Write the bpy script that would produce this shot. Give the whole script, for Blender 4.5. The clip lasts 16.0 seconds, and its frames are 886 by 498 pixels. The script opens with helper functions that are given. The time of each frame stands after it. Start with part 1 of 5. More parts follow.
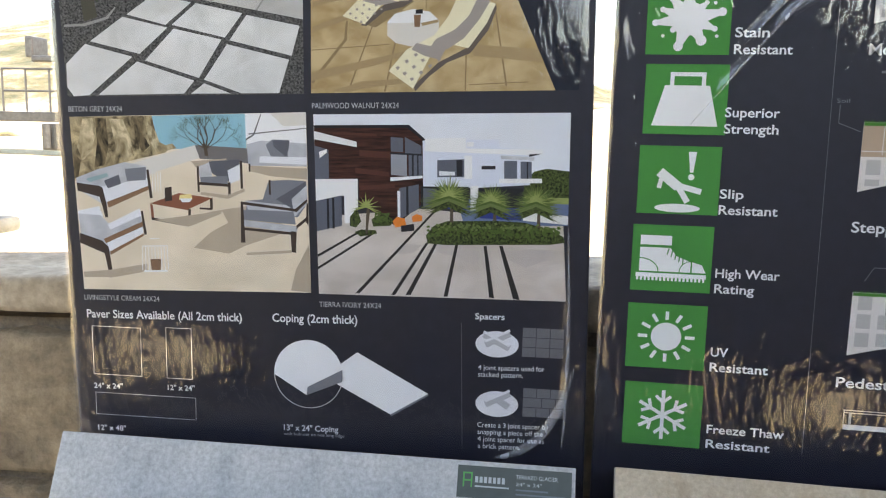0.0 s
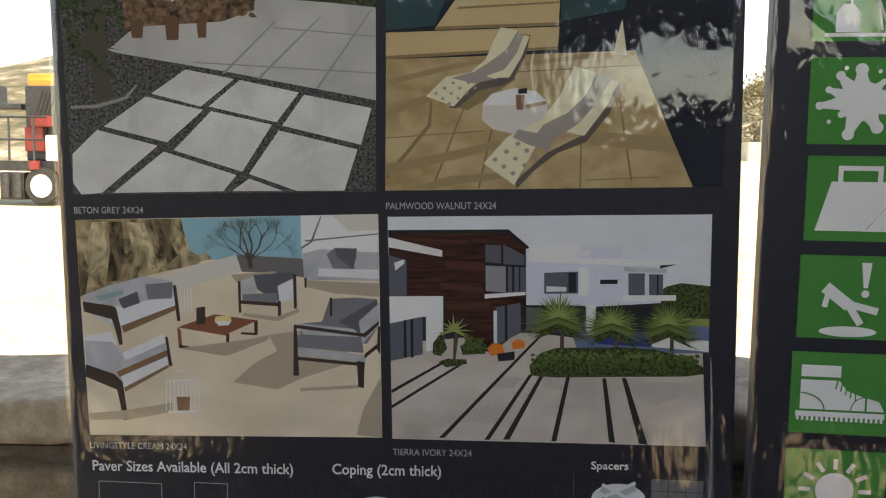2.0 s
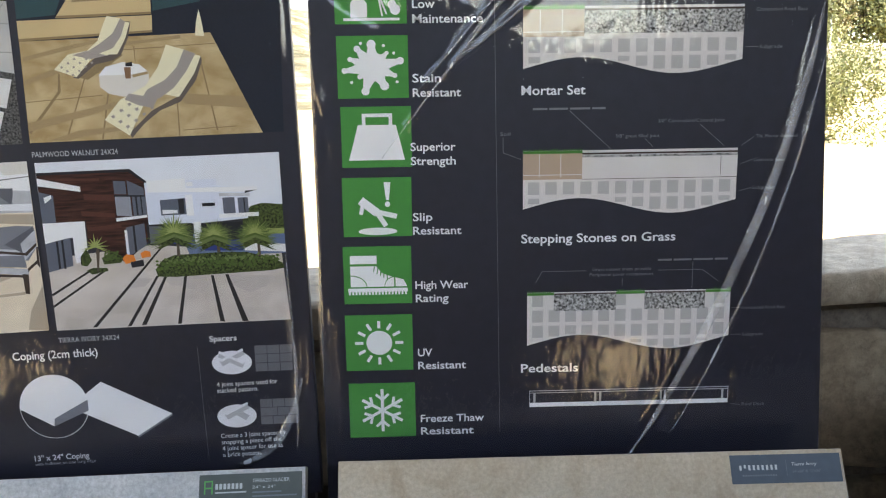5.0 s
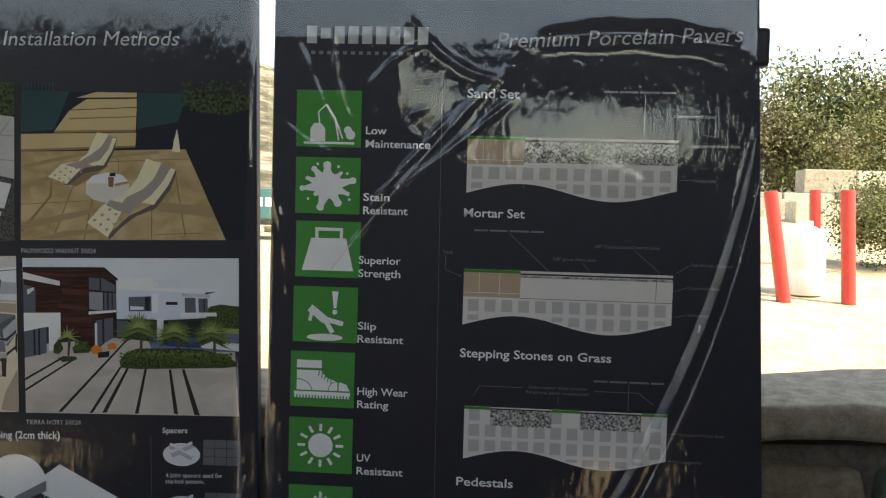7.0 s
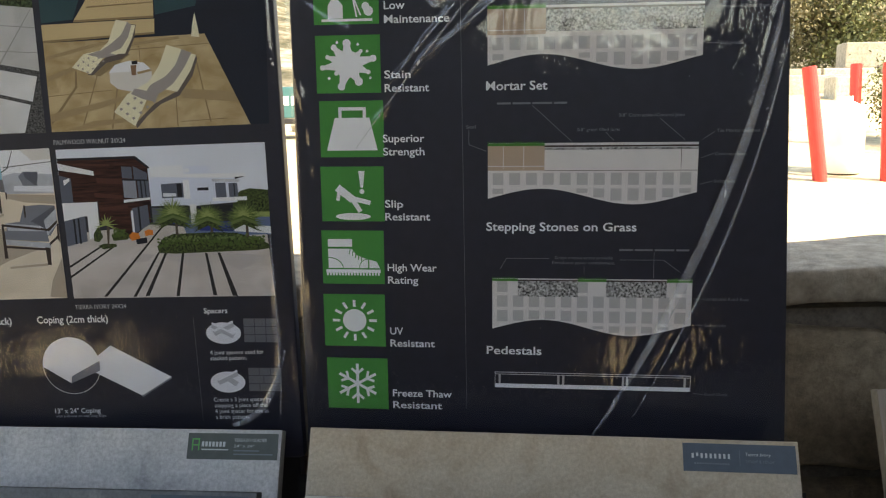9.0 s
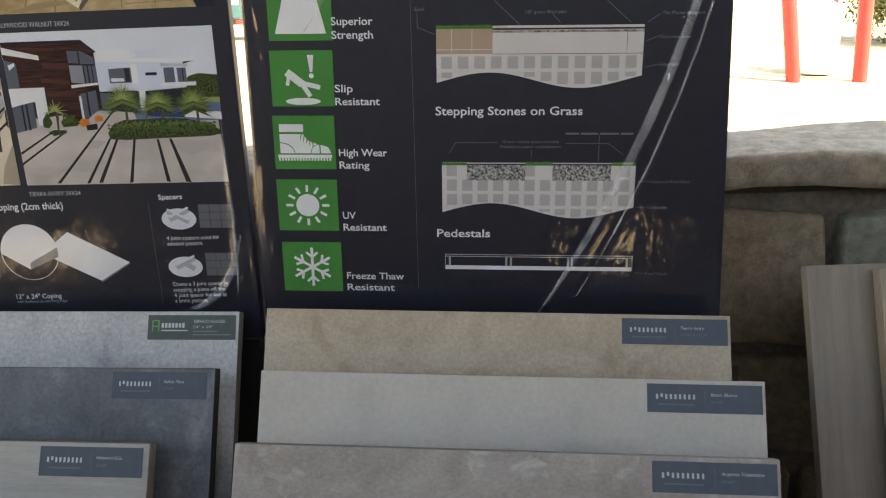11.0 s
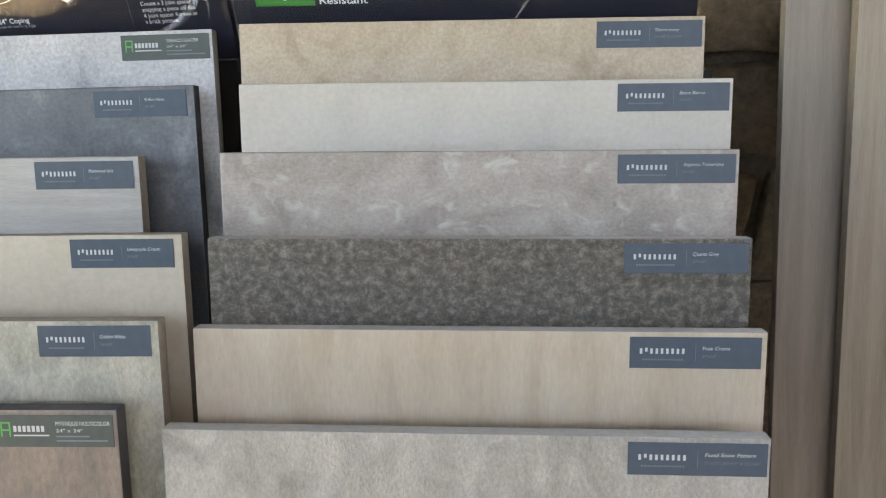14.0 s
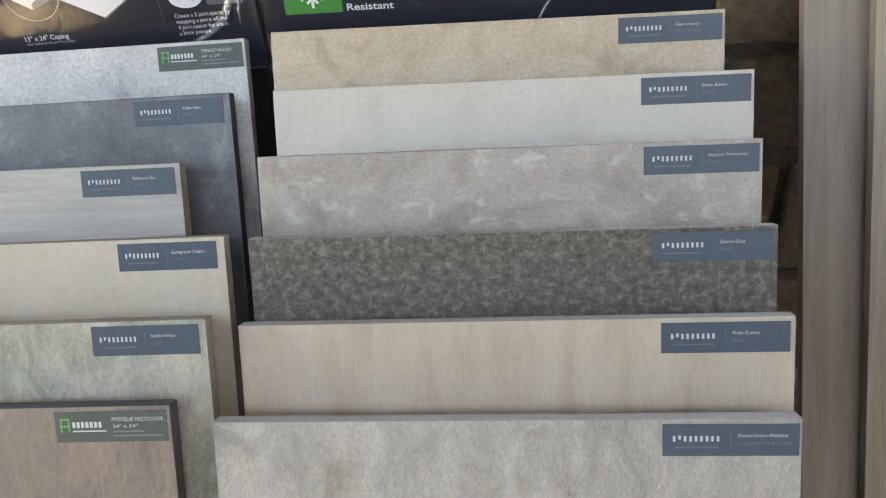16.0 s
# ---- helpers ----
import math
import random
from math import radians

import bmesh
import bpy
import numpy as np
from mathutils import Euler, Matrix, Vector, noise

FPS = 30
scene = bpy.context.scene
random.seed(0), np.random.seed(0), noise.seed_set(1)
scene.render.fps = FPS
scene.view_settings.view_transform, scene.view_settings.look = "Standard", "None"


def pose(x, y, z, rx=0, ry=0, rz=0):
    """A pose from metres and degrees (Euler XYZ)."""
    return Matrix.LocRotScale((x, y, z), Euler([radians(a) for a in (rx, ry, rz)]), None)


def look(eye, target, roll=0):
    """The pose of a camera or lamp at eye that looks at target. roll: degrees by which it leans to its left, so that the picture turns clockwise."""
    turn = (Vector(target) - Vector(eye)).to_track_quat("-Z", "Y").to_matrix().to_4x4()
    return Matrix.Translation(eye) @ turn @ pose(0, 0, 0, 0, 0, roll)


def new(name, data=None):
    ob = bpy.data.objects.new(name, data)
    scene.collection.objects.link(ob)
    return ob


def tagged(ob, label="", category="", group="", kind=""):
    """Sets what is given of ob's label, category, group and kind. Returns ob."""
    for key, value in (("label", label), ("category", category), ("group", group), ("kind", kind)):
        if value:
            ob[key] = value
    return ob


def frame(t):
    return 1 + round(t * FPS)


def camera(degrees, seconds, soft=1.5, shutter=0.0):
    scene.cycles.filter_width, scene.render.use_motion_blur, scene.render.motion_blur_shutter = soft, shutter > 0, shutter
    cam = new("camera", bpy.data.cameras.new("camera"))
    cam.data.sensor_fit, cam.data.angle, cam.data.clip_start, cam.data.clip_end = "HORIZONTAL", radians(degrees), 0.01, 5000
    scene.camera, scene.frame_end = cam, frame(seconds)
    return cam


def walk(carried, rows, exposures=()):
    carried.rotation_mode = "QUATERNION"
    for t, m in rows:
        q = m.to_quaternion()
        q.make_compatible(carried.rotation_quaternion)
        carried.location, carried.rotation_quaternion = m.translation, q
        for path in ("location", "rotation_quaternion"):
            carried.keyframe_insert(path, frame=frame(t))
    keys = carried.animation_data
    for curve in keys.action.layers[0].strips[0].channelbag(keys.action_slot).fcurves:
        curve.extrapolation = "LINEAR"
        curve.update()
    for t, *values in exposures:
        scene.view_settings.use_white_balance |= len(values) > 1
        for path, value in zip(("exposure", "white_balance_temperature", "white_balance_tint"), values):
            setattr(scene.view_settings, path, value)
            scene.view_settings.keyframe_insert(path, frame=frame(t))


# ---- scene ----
cam = camera(58.6, 16.0, soft=1.2)
PATH = [
    (0, (0.141, 0.014, 1.404), (-0.181, 1.965, 1.107), 1.3),
    (0.5, (0.077, 0.074, 1.429), (-0.274, 2.034, 1.249), 1.1),
    (1, (-0.021, 0.156, 1.46), (-0.337, 2.126, 1.321), 1.1),
    (1.5, (-0.021, 0.182, 1.452), (-0.284, 2.157, 1.283), 1.1),
    (2, (-0.013, 0.173, 1.455), (-0.252, 2.15, 1.269), 0.9),
    (2.5, (-0.002, 0.14, 1.458), (-0.234, 2.116, 1.252), 1.0),
    (3, (0.037, 0.079, 1.46), (-0.187, 2.055, 1.248), 1.1),
    (3.5, (0.112, 0.031, 1.461), (-0.02, 2.003, 1.157), -0.7),
    (4, (0.206, 0.009, 1.467), (0.103, 1.97, 1.091), -2.0),
    (4.5, (0.285, -0.024, 1.441), (0.249, 1.932, 1.025), -1.7),
    (5, (0.302, -0.07, 1.471), (0.349, 1.899, 1.124), -0.9),
    (5.2, (0.304, -0.107, 1.448), (0.336, 1.876, 1.19), -0.8),
    (7.3, (0.472, -0.12, 1.486), (0.323, 1.872, 1.408), 1.9),
    (7.5, (0.473, -0.126, 1.481), (0.322, 1.859, 1.312), 1.9),
    (8, (0.482, -0.134, 1.476), (0.267, 1.841, 1.249), -0.5),
    (8.5, (0.457, -0.144, 1.471), (0.257, 1.834, 1.234), -0.9),
    (9, (0.469, -0.128, 1.462), (0.259, 1.834, 1.117), -0.7),
    (9.5, (0.506, -0.113, 1.445), (0.276, 1.82, 0.968), -1.1),
    (10, (0.523, -0.093, 1.433), (0.287, 1.822, 0.894), -1.2),
    (12.3, (0.479, -0.243, 1.449), (0.461, 1.624, 0.732), 0.3),
    (12.5, (0.497, -0.233, 1.438), (0.474, 1.605, 0.651), 0.4),
    (13, (0.513, -0.21, 1.416), (0.448, 1.513, 0.403), -0.1),
    (13.5, (0.527, -0.203, 1.406), (0.413, 1.468, 0.312), -1.9),
    (14, (0.53, -0.196, 1.397), (0.4, 1.448, 0.266), -2.5),
    (14.5, (0.535, -0.203, 1.398), (0.388, 1.428, 0.251), -3.0),
    (15, (0.535, -0.213, 1.403), (0.374, 1.425, 0.266), -3.6),
    (15.5, (0.529, -0.215, 1.399), (0.358, 1.425, 0.268), -4.2),
    (16, (0.516, -0.225, 1.408), (0.338, 1.418, 0.283), -5.0),
]
walk(cam, [(t, look(eye, target, roll)) for t, eye, target, roll in PATH],
     exposures=[(0, 3.5, 8700, 12), (1.5, 2.45, 9500, 12), (2.5, 2.6, 9500, 12), (3.0, 2.75, 9300, 12), (4.0, 3.75, 8700, 12), (4.5, 3.9, 8700, 12), (5.0, 3.4, 8700, 12), (5.2, 3.3, 8700, 12), (7.3, 2.15, 9100, 8), (8.2, 2.4, 9100, 9), (9.0, 2.6, 9300, 11),
                (10.2, 2.95, 9500, 13), (12.4, 3.1, 10200, 13), (13.2, 3.8, 10200, 13), (14.5, 4.05, 10200, 12), (16.0, 4.05, 10000, 12)])

# ---- sky and sun ----
SUN_AZ, SUN_EL = 118.0, 52.0          # degrees from +y towards +x, and above the horizon
world = bpy.data.worlds.new("world")
scene.world = world
world.use_nodes = True
wn = world.node_tree.nodes
sky = wn.new("ShaderNodeTexSky")
sky.sky_type, sky.sun_disc = "NISHITA", False
sky.sun_elevation, sky.sun_rotation = radians(SUN_EL), radians(SUN_AZ)
sky.air_density, sky.dust_density, sky.ozone_density = 1.0, 0.9, 1.0
wn["Background"].inputs["Strength"].default_value = 0.13
world.node_tree.links.new(sky.outputs[0], wn["Background"].inputs["Color"])
sun = new("sun", bpy.data.lights.new("sun", "SUN"))
sun.data.energy, sun.data.angle, sun.data.color = 2.8, radians(0.5), (1.0, 0.93, 0.82)
sx, sy = math.sin(radians(SUN_AZ)), math.cos(radians(SUN_AZ))
sun.matrix_world = look((sx * 10, sy * 10, 10 * math.tan(radians(SUN_EL))), (0, 0, 0))

# ---- materials ----
def material(name):
    m = bpy.data.materials.new(name)
    m.use_nodes = True
    t = m.node_tree
    return m, t.nodes, t.links, t.nodes["Principled BSDF"]


def coords(N, L, scale=(1, 1, 1), space="Object", rot=(0, 0, 0)):
    c, mp = N.new("ShaderNodeTexCoord"), N.new("ShaderNodeMapping")
    mp.inputs["Scale"].default_value = scale
    mp.inputs["Rotation"].default_value = [radians(a) for a in rot]
    L.new(c.outputs[space], mp.inputs["Vector"])
    return mp.outputs["Vector"]


def noise_tex(N, L, vec, scale, detail=6, rough=0.6, dist=0.0):
    n = N.new("ShaderNodeTexNoise")
    n.inputs["Scale"].default_value, n.inputs["Detail"].default_value = scale, detail
    n.inputs["Roughness"].default_value, n.inputs["Distortion"].default_value = rough, dist
    L.new(vec, n.inputs["Vector"])
    return n.outputs["Fac"]


def ramp(N, L, fac, stops):
    r = N.new("ShaderNodeValToRGB")
    e = r.color_ramp.elements
    while len(e) < len(stops):
        e.new(0.5)
    for el, (p, c) in zip(e, stops):
        el.position, el.color = p, (*c, 1)
    L.new(fac, r.inputs["Fac"])
    return r.outputs["Color"]


def mixc(N, L, fac, a, b, mode="MIX"):
    m = N.new("ShaderNodeMix")
    m.data_type, m.blend_type = "RGBA", mode
    for sock, v in ((m.inputs["Factor"], fac), (m.inputs["A"], a), (m.inputs["B"], b)):
        if hasattr(v, "node"):
            L.new(v, sock)
        else:
            sock.default_value = v if isinstance(v, float) else (*v, 1)
    return m.outputs["Result"]


def bump(N, L, B, height, strength, distance):
    b = N.new("ShaderNodeBump")
    b.inputs["Strength"].default_value, b.inputs["Distance"].default_value = strength, distance
    L.new(height, b.inputs["Height"])
    L.new(b.outputs["Normal"], B.inputs["Normal"])


def plain(name, col, rough=0.5, metal=0.0, vary=0.12, scale=30.0, rel=0.0):
    """A surface of one colour with grain at two scales."""
    m, N, L, B = material(name)
    v = coords(N, L)
    a, b = noise_tex(N, L, v, scale), noise_tex(N, L, v, scale * 0.13, 3)
    lo, hi = [c * (1 - vary) for c in col], [min(1, c * (1 + vary)) for c in col]
    c1 = ramp(N, L, a, [(0.3, lo), (0.7, hi)])
    c2 = mixc(N, L, b, (1 - vary, 1 - vary, 1 - vary), (1.0, 1.0, 1.0))
    L.new(mixc(N, L, 1.0, c1, c2, "MULTIPLY"), B.inputs["Base Color"])
    B.inputs["Roughness"].default_value, B.inputs["Metallic"].default_value = rough, metal
    if rel:
        bump(N, L, B, a, 0.6, rel)
    return m


def ink(name, col):
    """Printing ink: matt, with the faint unevenness of a print."""
    m, N, L, B = material("ink_" + name)
    v = coords(N, L)
    n, wide = noise_tex(N, L, v, 260, 3), noise_tex(N, L, v, 22, 5, 0.6)
    c = ramp(N, L, n, [(0.25, [c * 0.93 for c in col]), (0.75, [min(1, c * 1.05) for c in col])])
    L.new(mixc(N, L, 1.0, c, ramp(N, L, wide, [(0.3, (0.92, 0.92, 0.92)), (0.65, (1.0, 1.0, 1.0))]), "MULTIPLY"), B.inputs["Base Color"])
    B.inputs["Roughness"].default_value = 0.7
    B.inputs["Specular IOR Level"].default_value = 0.2
    return m


def porcelain(name, stops, scale=6.0, dist=0.6, stretch=(1, 1, 1), fine=0.25, rough=0.45, rel=0.0004, rot=(0, 0, 0), vein=None, grit=0.62):
    """Porcelain paver face: clouded stone colours, fine grain, low relief."""
    m, N, L, B = material("porcelain_" + name)
    v = coords(N, L, stretch, rot=rot)
    big = noise_tex(N, L, v, scale, 10, grit, dist)
    fin = noise_tex(N, L, v, scale * 16, 6, 0.7)
    c = ramp(N, L, big, stops)
    c = mixc(N, L, fine, c, ramp(N, L, fin, [(0.3, (0.25, 0.25, 0.25)), (0.7, (0.85, 0.85, 0.85))]), "OVERLAY")
    if vein:
        w = N.new("ShaderNodeTexNoise")
        w.inputs["Scale"].default_value, w.inputs["Detail"].default_value, w.inputs["Distortion"].default_value = scale * 2.4, 12, 0.9
        L.new(v, w.inputs["Vector"])
        c = mixc(N, L, ramp(N, L, w.outputs["Fac"], [(0.57, (0, 0, 0)), (0.70, (0.75, 0.75, 0.75)), (0.78, (0.3, 0.3, 0.3))]), c, vein)
    L.new(c, B.inputs["Base Color"])
    B.inputs["Roughness"].default_value = rough
    h = N.new("ShaderNodeMath")
    h.operation = "ADD"
    L.new(big, h.inputs[0]), L.new(fin, h.inputs[1])
    bump(N, L, B, h.outputs[0], 0.8, rel)
    return m


def rock(name, stops, scale=3.0, rel=0.02):
    m, N, L, B = material(name)
    v = coords(N, L)
    oi = N.new("ShaderNodeObjectInfo")
    big, fin = noise_tex(N, L, v, scale, 10, 0.65, 0.4), noise_tex(N, L, v, scale * 9, 8, 0.7)
    c = mixc(N, L, 0.65, ramp(N, L, big, stops), ramp(N, L, fin, [(0.3, (0.2, 0.2, 0.2)), (0.7, (0.8, 0.8, 0.8))]), "OVERLAY")
    tone = N.new("ShaderNodeMapRange")
    tone.inputs["To Min"].default_value, tone.inputs["To Max"].default_value = 0.75, 1.2
    L.new(oi.outputs["Random"], tone.inputs["Value"])
    c = mixc(N, L, 1.0, c, tone.outputs["Result"], "MULTIPLY")
    L.new(c, B.inputs["Base Color"])
    B.inputs["Roughness"].default_value = 0.9
    bump(N, L, B, mixc(N, L, 0.45, big, fin), 1.0, rel)
    return m


NAVY = plain("navy_print", (0.0115, 0.0112, 0.0235), 0.55, vary=0.25, scale=60)
BLACK = plain("black_paint", (0.010, 0.010, 0.012), 0.55, vary=0.3, scale=20, rel=0.0003)
WHITE = ink("white", (0.88, 0.88, 0.89))
SILVER = ink("silver", (0.52, 0.52, 0.54))
FAINT = ink("faint", (0.20, 0.20, 0.215))
GREEN = ink("green", (0.052, 0.28, 0.064))
TAG_BLUE = plain("tag_blue", (0.042, 0.068, 0.098), 0.5, vary=0.1, scale=80)
TAG_GREEN = plain("tag_green_grey", (0.055, 0.072, 0.068), 0.5, vary=0.1, scale=80)
TAG_INK = ink("tag_white", (0.46, 0.50, 0.52))
TAG_DIM = ink("tag_dim", (0.15, 0.18, 0.21))
TAG_LOGO = ink("tag_logo_green", (0.08, 0.36, 0.10))

# clear film of the sleeves: lets the print through and mirrors the yard behind
FILM, N, L, B = material("clear_film")
N.remove(B)
tr, gl, mx, lw, pw, fr = (N.new("ShaderNode" + k) for k in ("BsdfTransparent", "BsdfGlossy", "MixShader", "LayerWeight", "Math", "Math"))
tr.inputs["Color"].default_value = (0.93, 0.94, 0.96, 1)
gl.inputs["Roughness"].default_value = 0.02
lw.inputs["Blend"].default_value = 0.5
pw.operation, pw.inputs[1].default_value = "POWER", 5.0
fr.operation, fr.inputs[1].default_value, fr.inputs[2].default_value = "MULTIPLY_ADD", 0.9, 0.068
L.new(lw.outputs["Facing"], pw.inputs[0]), L.new(pw.outputs[0], fr.inputs[0])
fv = coords(N, L, (1, 1, 0.36))
fb = N.new("ShaderNodeBump")
fb.inputs["Strength"].default_value, fb.inputs["Distance"].default_value = 1.0, 0.0005
L.new(noise_tex(N, L, fv, 150, 2, 0.45, 0.5), fb.inputs["Height"])
L.new(fb.outputs[0], gl.inputs["Normal"]), L.new(fb.outputs[0], lw.inputs["Normal"])
L.new(fr.outputs[0], mx.inputs[0]), L.new(tr.outputs[0], mx.inputs[1]), L.new(gl.outputs[0], mx.inputs[2])
L.new(mx.outputs[0], N["Material Output"].inputs["Surface"])

# painted shine: a pale see-through colour for the bright lines on sharp film folds
CREASE_GLINT, N, L, B = material("painted_crease_glint")
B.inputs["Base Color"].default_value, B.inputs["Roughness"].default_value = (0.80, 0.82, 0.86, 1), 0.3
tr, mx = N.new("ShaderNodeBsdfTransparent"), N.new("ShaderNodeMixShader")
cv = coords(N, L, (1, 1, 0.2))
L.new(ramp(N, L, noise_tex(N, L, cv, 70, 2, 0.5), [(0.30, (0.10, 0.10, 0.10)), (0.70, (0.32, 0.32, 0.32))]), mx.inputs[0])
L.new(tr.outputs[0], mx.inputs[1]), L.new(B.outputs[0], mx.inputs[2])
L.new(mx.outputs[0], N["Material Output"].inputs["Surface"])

P_GLACIER = porcelain("pale_terrazzo", [(0.3, (0.210, 0.217, 0.231)), (0.46, (0.371, 0.378, 0.385)), (0.65, (0.448, 0.448, 0.448))], 11, 0.5, fine=0.5)
P_NERO = porcelain("charcoal", [(0.3, (0.052, 0.057, 0.066)), (0.55, (0.092, 0.102, 0.113)), (0.72, (0.185, 0.193, 0.198))], 12, 0.5, fine=0.5, rough=0.34)
P_GRIS = porcelain("grey_wood", [(0.3, (0.253, 0.247, 0.237)), (0.55, (0.315, 0.311, 0.301)), (0.7, (0.357, 0.352, 0.343))], 10, 0.2, (0.5, 1, 9), 0.25)
P_CREAM = porcelain("cream", [(0.3, (0.378, 0.336, 0.259)), (0.55, (0.428, 0.385, 0.315)), (0.75, (0.463, 0.423, 0.357))], 6, 0.3, fine=0.15)
P_GOLDEN = porcelain("green_grey_slate", [(0.32, (0.154, 0.164, 0.136)), (0.48, (0.280, 0.280, 0.237)), (0.62, (0.378, 0.360, 0.307))], 17, 0.9, (1, 1, 0.6), 0.4, 0.5, 0.0022, (0, 35, 0), vein=(0.420, 0.399, 0.329))
P_MULTI = porcelain("multicolour_slate", [(0.30, (0.075, 0.068, 0.066)), (0.48, (0.135, 0.118, 0.108)), (0.66, (0.205, 0.165, 0.14))], 10, 0.9, (1, 1, 0.5), 0.4, 0.4, 0.0015)
P_IVORY = porcelain("ivory", [(0.32, (0.301, 0.224, 0.150)), (0.48, (0.399, 0.319, 0.227)), (0.66, (0.448, 0.374, 0.283))], 13, 0.8, fine=0.35)
P_BLANCO = porcelain("white_concrete", [(0.3, (0.395, 0.372, 0.330)), (0.5, (0.445, 0.422, 0.378)), (0.7, (0.472, 0.450, 0.405))], 9, 0.4, fine=0.15)
P_TRAV = porcelain("grey_travertine", [(0.32, (0.205, 0.180, 0.163)), (0.5, (0.285, 0.253, 0.230)), (0.66, (0.345, 0.317, 0.295))], 12, 0.6, (1, 1, 1.3), 0.35, vein=(0.45, 0.432, 0.41))
P_QUARTZ = porcelain("grey_quartz", [(0.36, (0.078, 0.075, 0.071)), (0.50, (0.168, 0.158, 0.142)), (0.64, (0.36, 0.335, 0.295))], 95, 0.1, (0.9, 1, 1), fine=0.8, rough=0.6, rel=0.008, grit=0.78)
P_PRAIA = porcelain("beige_cream", [(0.3, (0.323, 0.263, 0.203)), (0.5, (0.399, 0.339, 0.269)), (0.7, (0.441, 0.389, 0.323))], 9, 0.4, (2.0, 1, 0.45), 0.15)
P_FOSSIL = porcelain("grey_fossil", [(0.32, (0.182, 0.182, 0.175)), (0.48, (0.269, 0.269, 0.259)), (0.64, (0.343, 0.339, 0.326))], 20, 0.8, (1, 1, 0.55), 0.4, 0.5, 0.0026, (0, 30, 0))
P_PLANK_A = porcelain("driftwood_brown", [(0.3, (0.144, 0.119, 0.098)), (0.5, (0.191, 0.158, 0.130)), (0.7, (0.237, 0.203, 0.166))], 5, 0.4, (9, 1, 0.5), 0.2)
P_PLANK_B = porcelain("sand_wood", [(0.3, (0.188, 0.151, 0.115)), (0.5, (0.253, 0.209, 0.163)), (0.7, (0.310, 0.266, 0.213))], 5, 0.4, (9, 1, 0.5), 0.2)
BODY_GREY = plain("porcelain_body_grey", (0.25, 0.235, 0.215), 0.7, vary=0.12, scale=120)
BODY_BROWN = plain("porcelain_body_brown", (0.20, 0.165, 0.13), 0.7, vary=0.15, scale=120)
BODY_DARK = plain("porcelain_body_dark", (0.035, 0.035, 0.037), 0.6, vary=0.2, scale=120)

STONE = rock("sandstone", [(0.25, (0.10, 0.075, 0.05)), (0.5, (0.235, 0.175, 0.115)), (0.75, (0.36, 0.285, 0.20))], 5, 0.016)
STONE_GREEN = rock("green_sandstone", [(0.25, (0.12, 0.125, 0.095)), (0.5, (0.22, 0.22, 0.175)), (0.75, (0.32, 0.31, 0.25))], 5, 0.016)
CAPSTONE = rock("capstone", [(0.25, (0.20, 0.155, 0.11)), (0.5, (0.32, 0.255, 0.185)), (0.75, (0.42, 0.35, 0.265))], 4, 0.014)
MORTAR = rock("mortar", [(0.3, (0.11, 0.085, 0.065)), (0.7, (0.19, 0.15, 0.115))], 12, 0.003)
DARK_RED = plain("dull_red_paint", (0.16, 0.018, 0.016), 0.5, vary=0.2, scale=6)
SLAB = rock("concrete_floor", [(0.3, (0.13, 0.125, 0.115)), (0.7, (0.20, 0.19, 0.175))], 2, 0.002)
DIRT = rock("pale_dirt", [(0.3, (0.33, 0.27, 0.155)), (0.5, (0.42, 0.35, 0.215)), (0.7, (0.49, 0.42, 0.275))], 0.7, 0.02)
# near black, so the added screen keeps the film's reflections dark
SCREEN_DARK = plain("light_screen_black", (0.020, 0.017, 0.015), 0.85, vary=0.3, scale=8)
ROOF_WOOD = plain("dark_timber", (0.050, 0.037, 0.027), 0.8, vary=0.3, scale=8)
CONCRETE = rock("block_concrete", [(0.3, (0.30, 0.27, 0.215)), (0.7, (0.44, 0.405, 0.335))], 1.5, 0.01)
RED = plain("red_paint", (0.50, 0.035, 0.030), 0.45, vary=0.15, scale=6)
ORANGE = plain("orange_paint", (0.75, 0.19, 0.025), 0.4, vary=0.1, scale=4)
TANK = plain("white_plastic", (0.74, 0.74, 0.72), 0.4, vary=0.06, scale=6)
TEAL = plain("teal_paint", (0.03, 0.125, 0.135), 0.4, vary=0.1, scale=4)
STEEL = plain("dark_steel", (0.045, 0.047, 0.052), 0.5, 0.6, vary=0.3, scale=10)
RUBBER = plain("rubber", (0.02, 0.02, 0.02), 0.8, vary=0.3, scale=10)
RIM = plain("painted_rim", (0.55, 0.55, 0.54), 0.4, 0.2)
BARK = plain("bark", (0.10, 0.075, 0.05), 0.9, vary=0.3, scale=12, rel=0.01)
LEAF = plain("leaf_green", (0.115, 0.135, 0.048), 0.7, vary=0.4, scale=2)
LEAF_DRY = plain("leaf_olive", (0.13, 0.12, 0.06), 0.75, vary=0.4, scale=2)
HILL, N, L, B = material("chaparral_hill")
hv = coords(N, L)
hs = noise_tex(N, L, hv, 0.16, 10, 0.7)
L.new(ramp(N, L, hs, [(0.38, (0.035, 0.040, 0.018)), (0.5, (0.10, 0.092, 0.052)), (0.56, (0.20, 0.175, 0.125)), (0.66, (0.42, 0.38, 0.31))]), B.inputs["Base Color"])
B.inputs["Roughness"].default_value = 0.95
bump(N, L, B, hs, 1.0, 3.0)

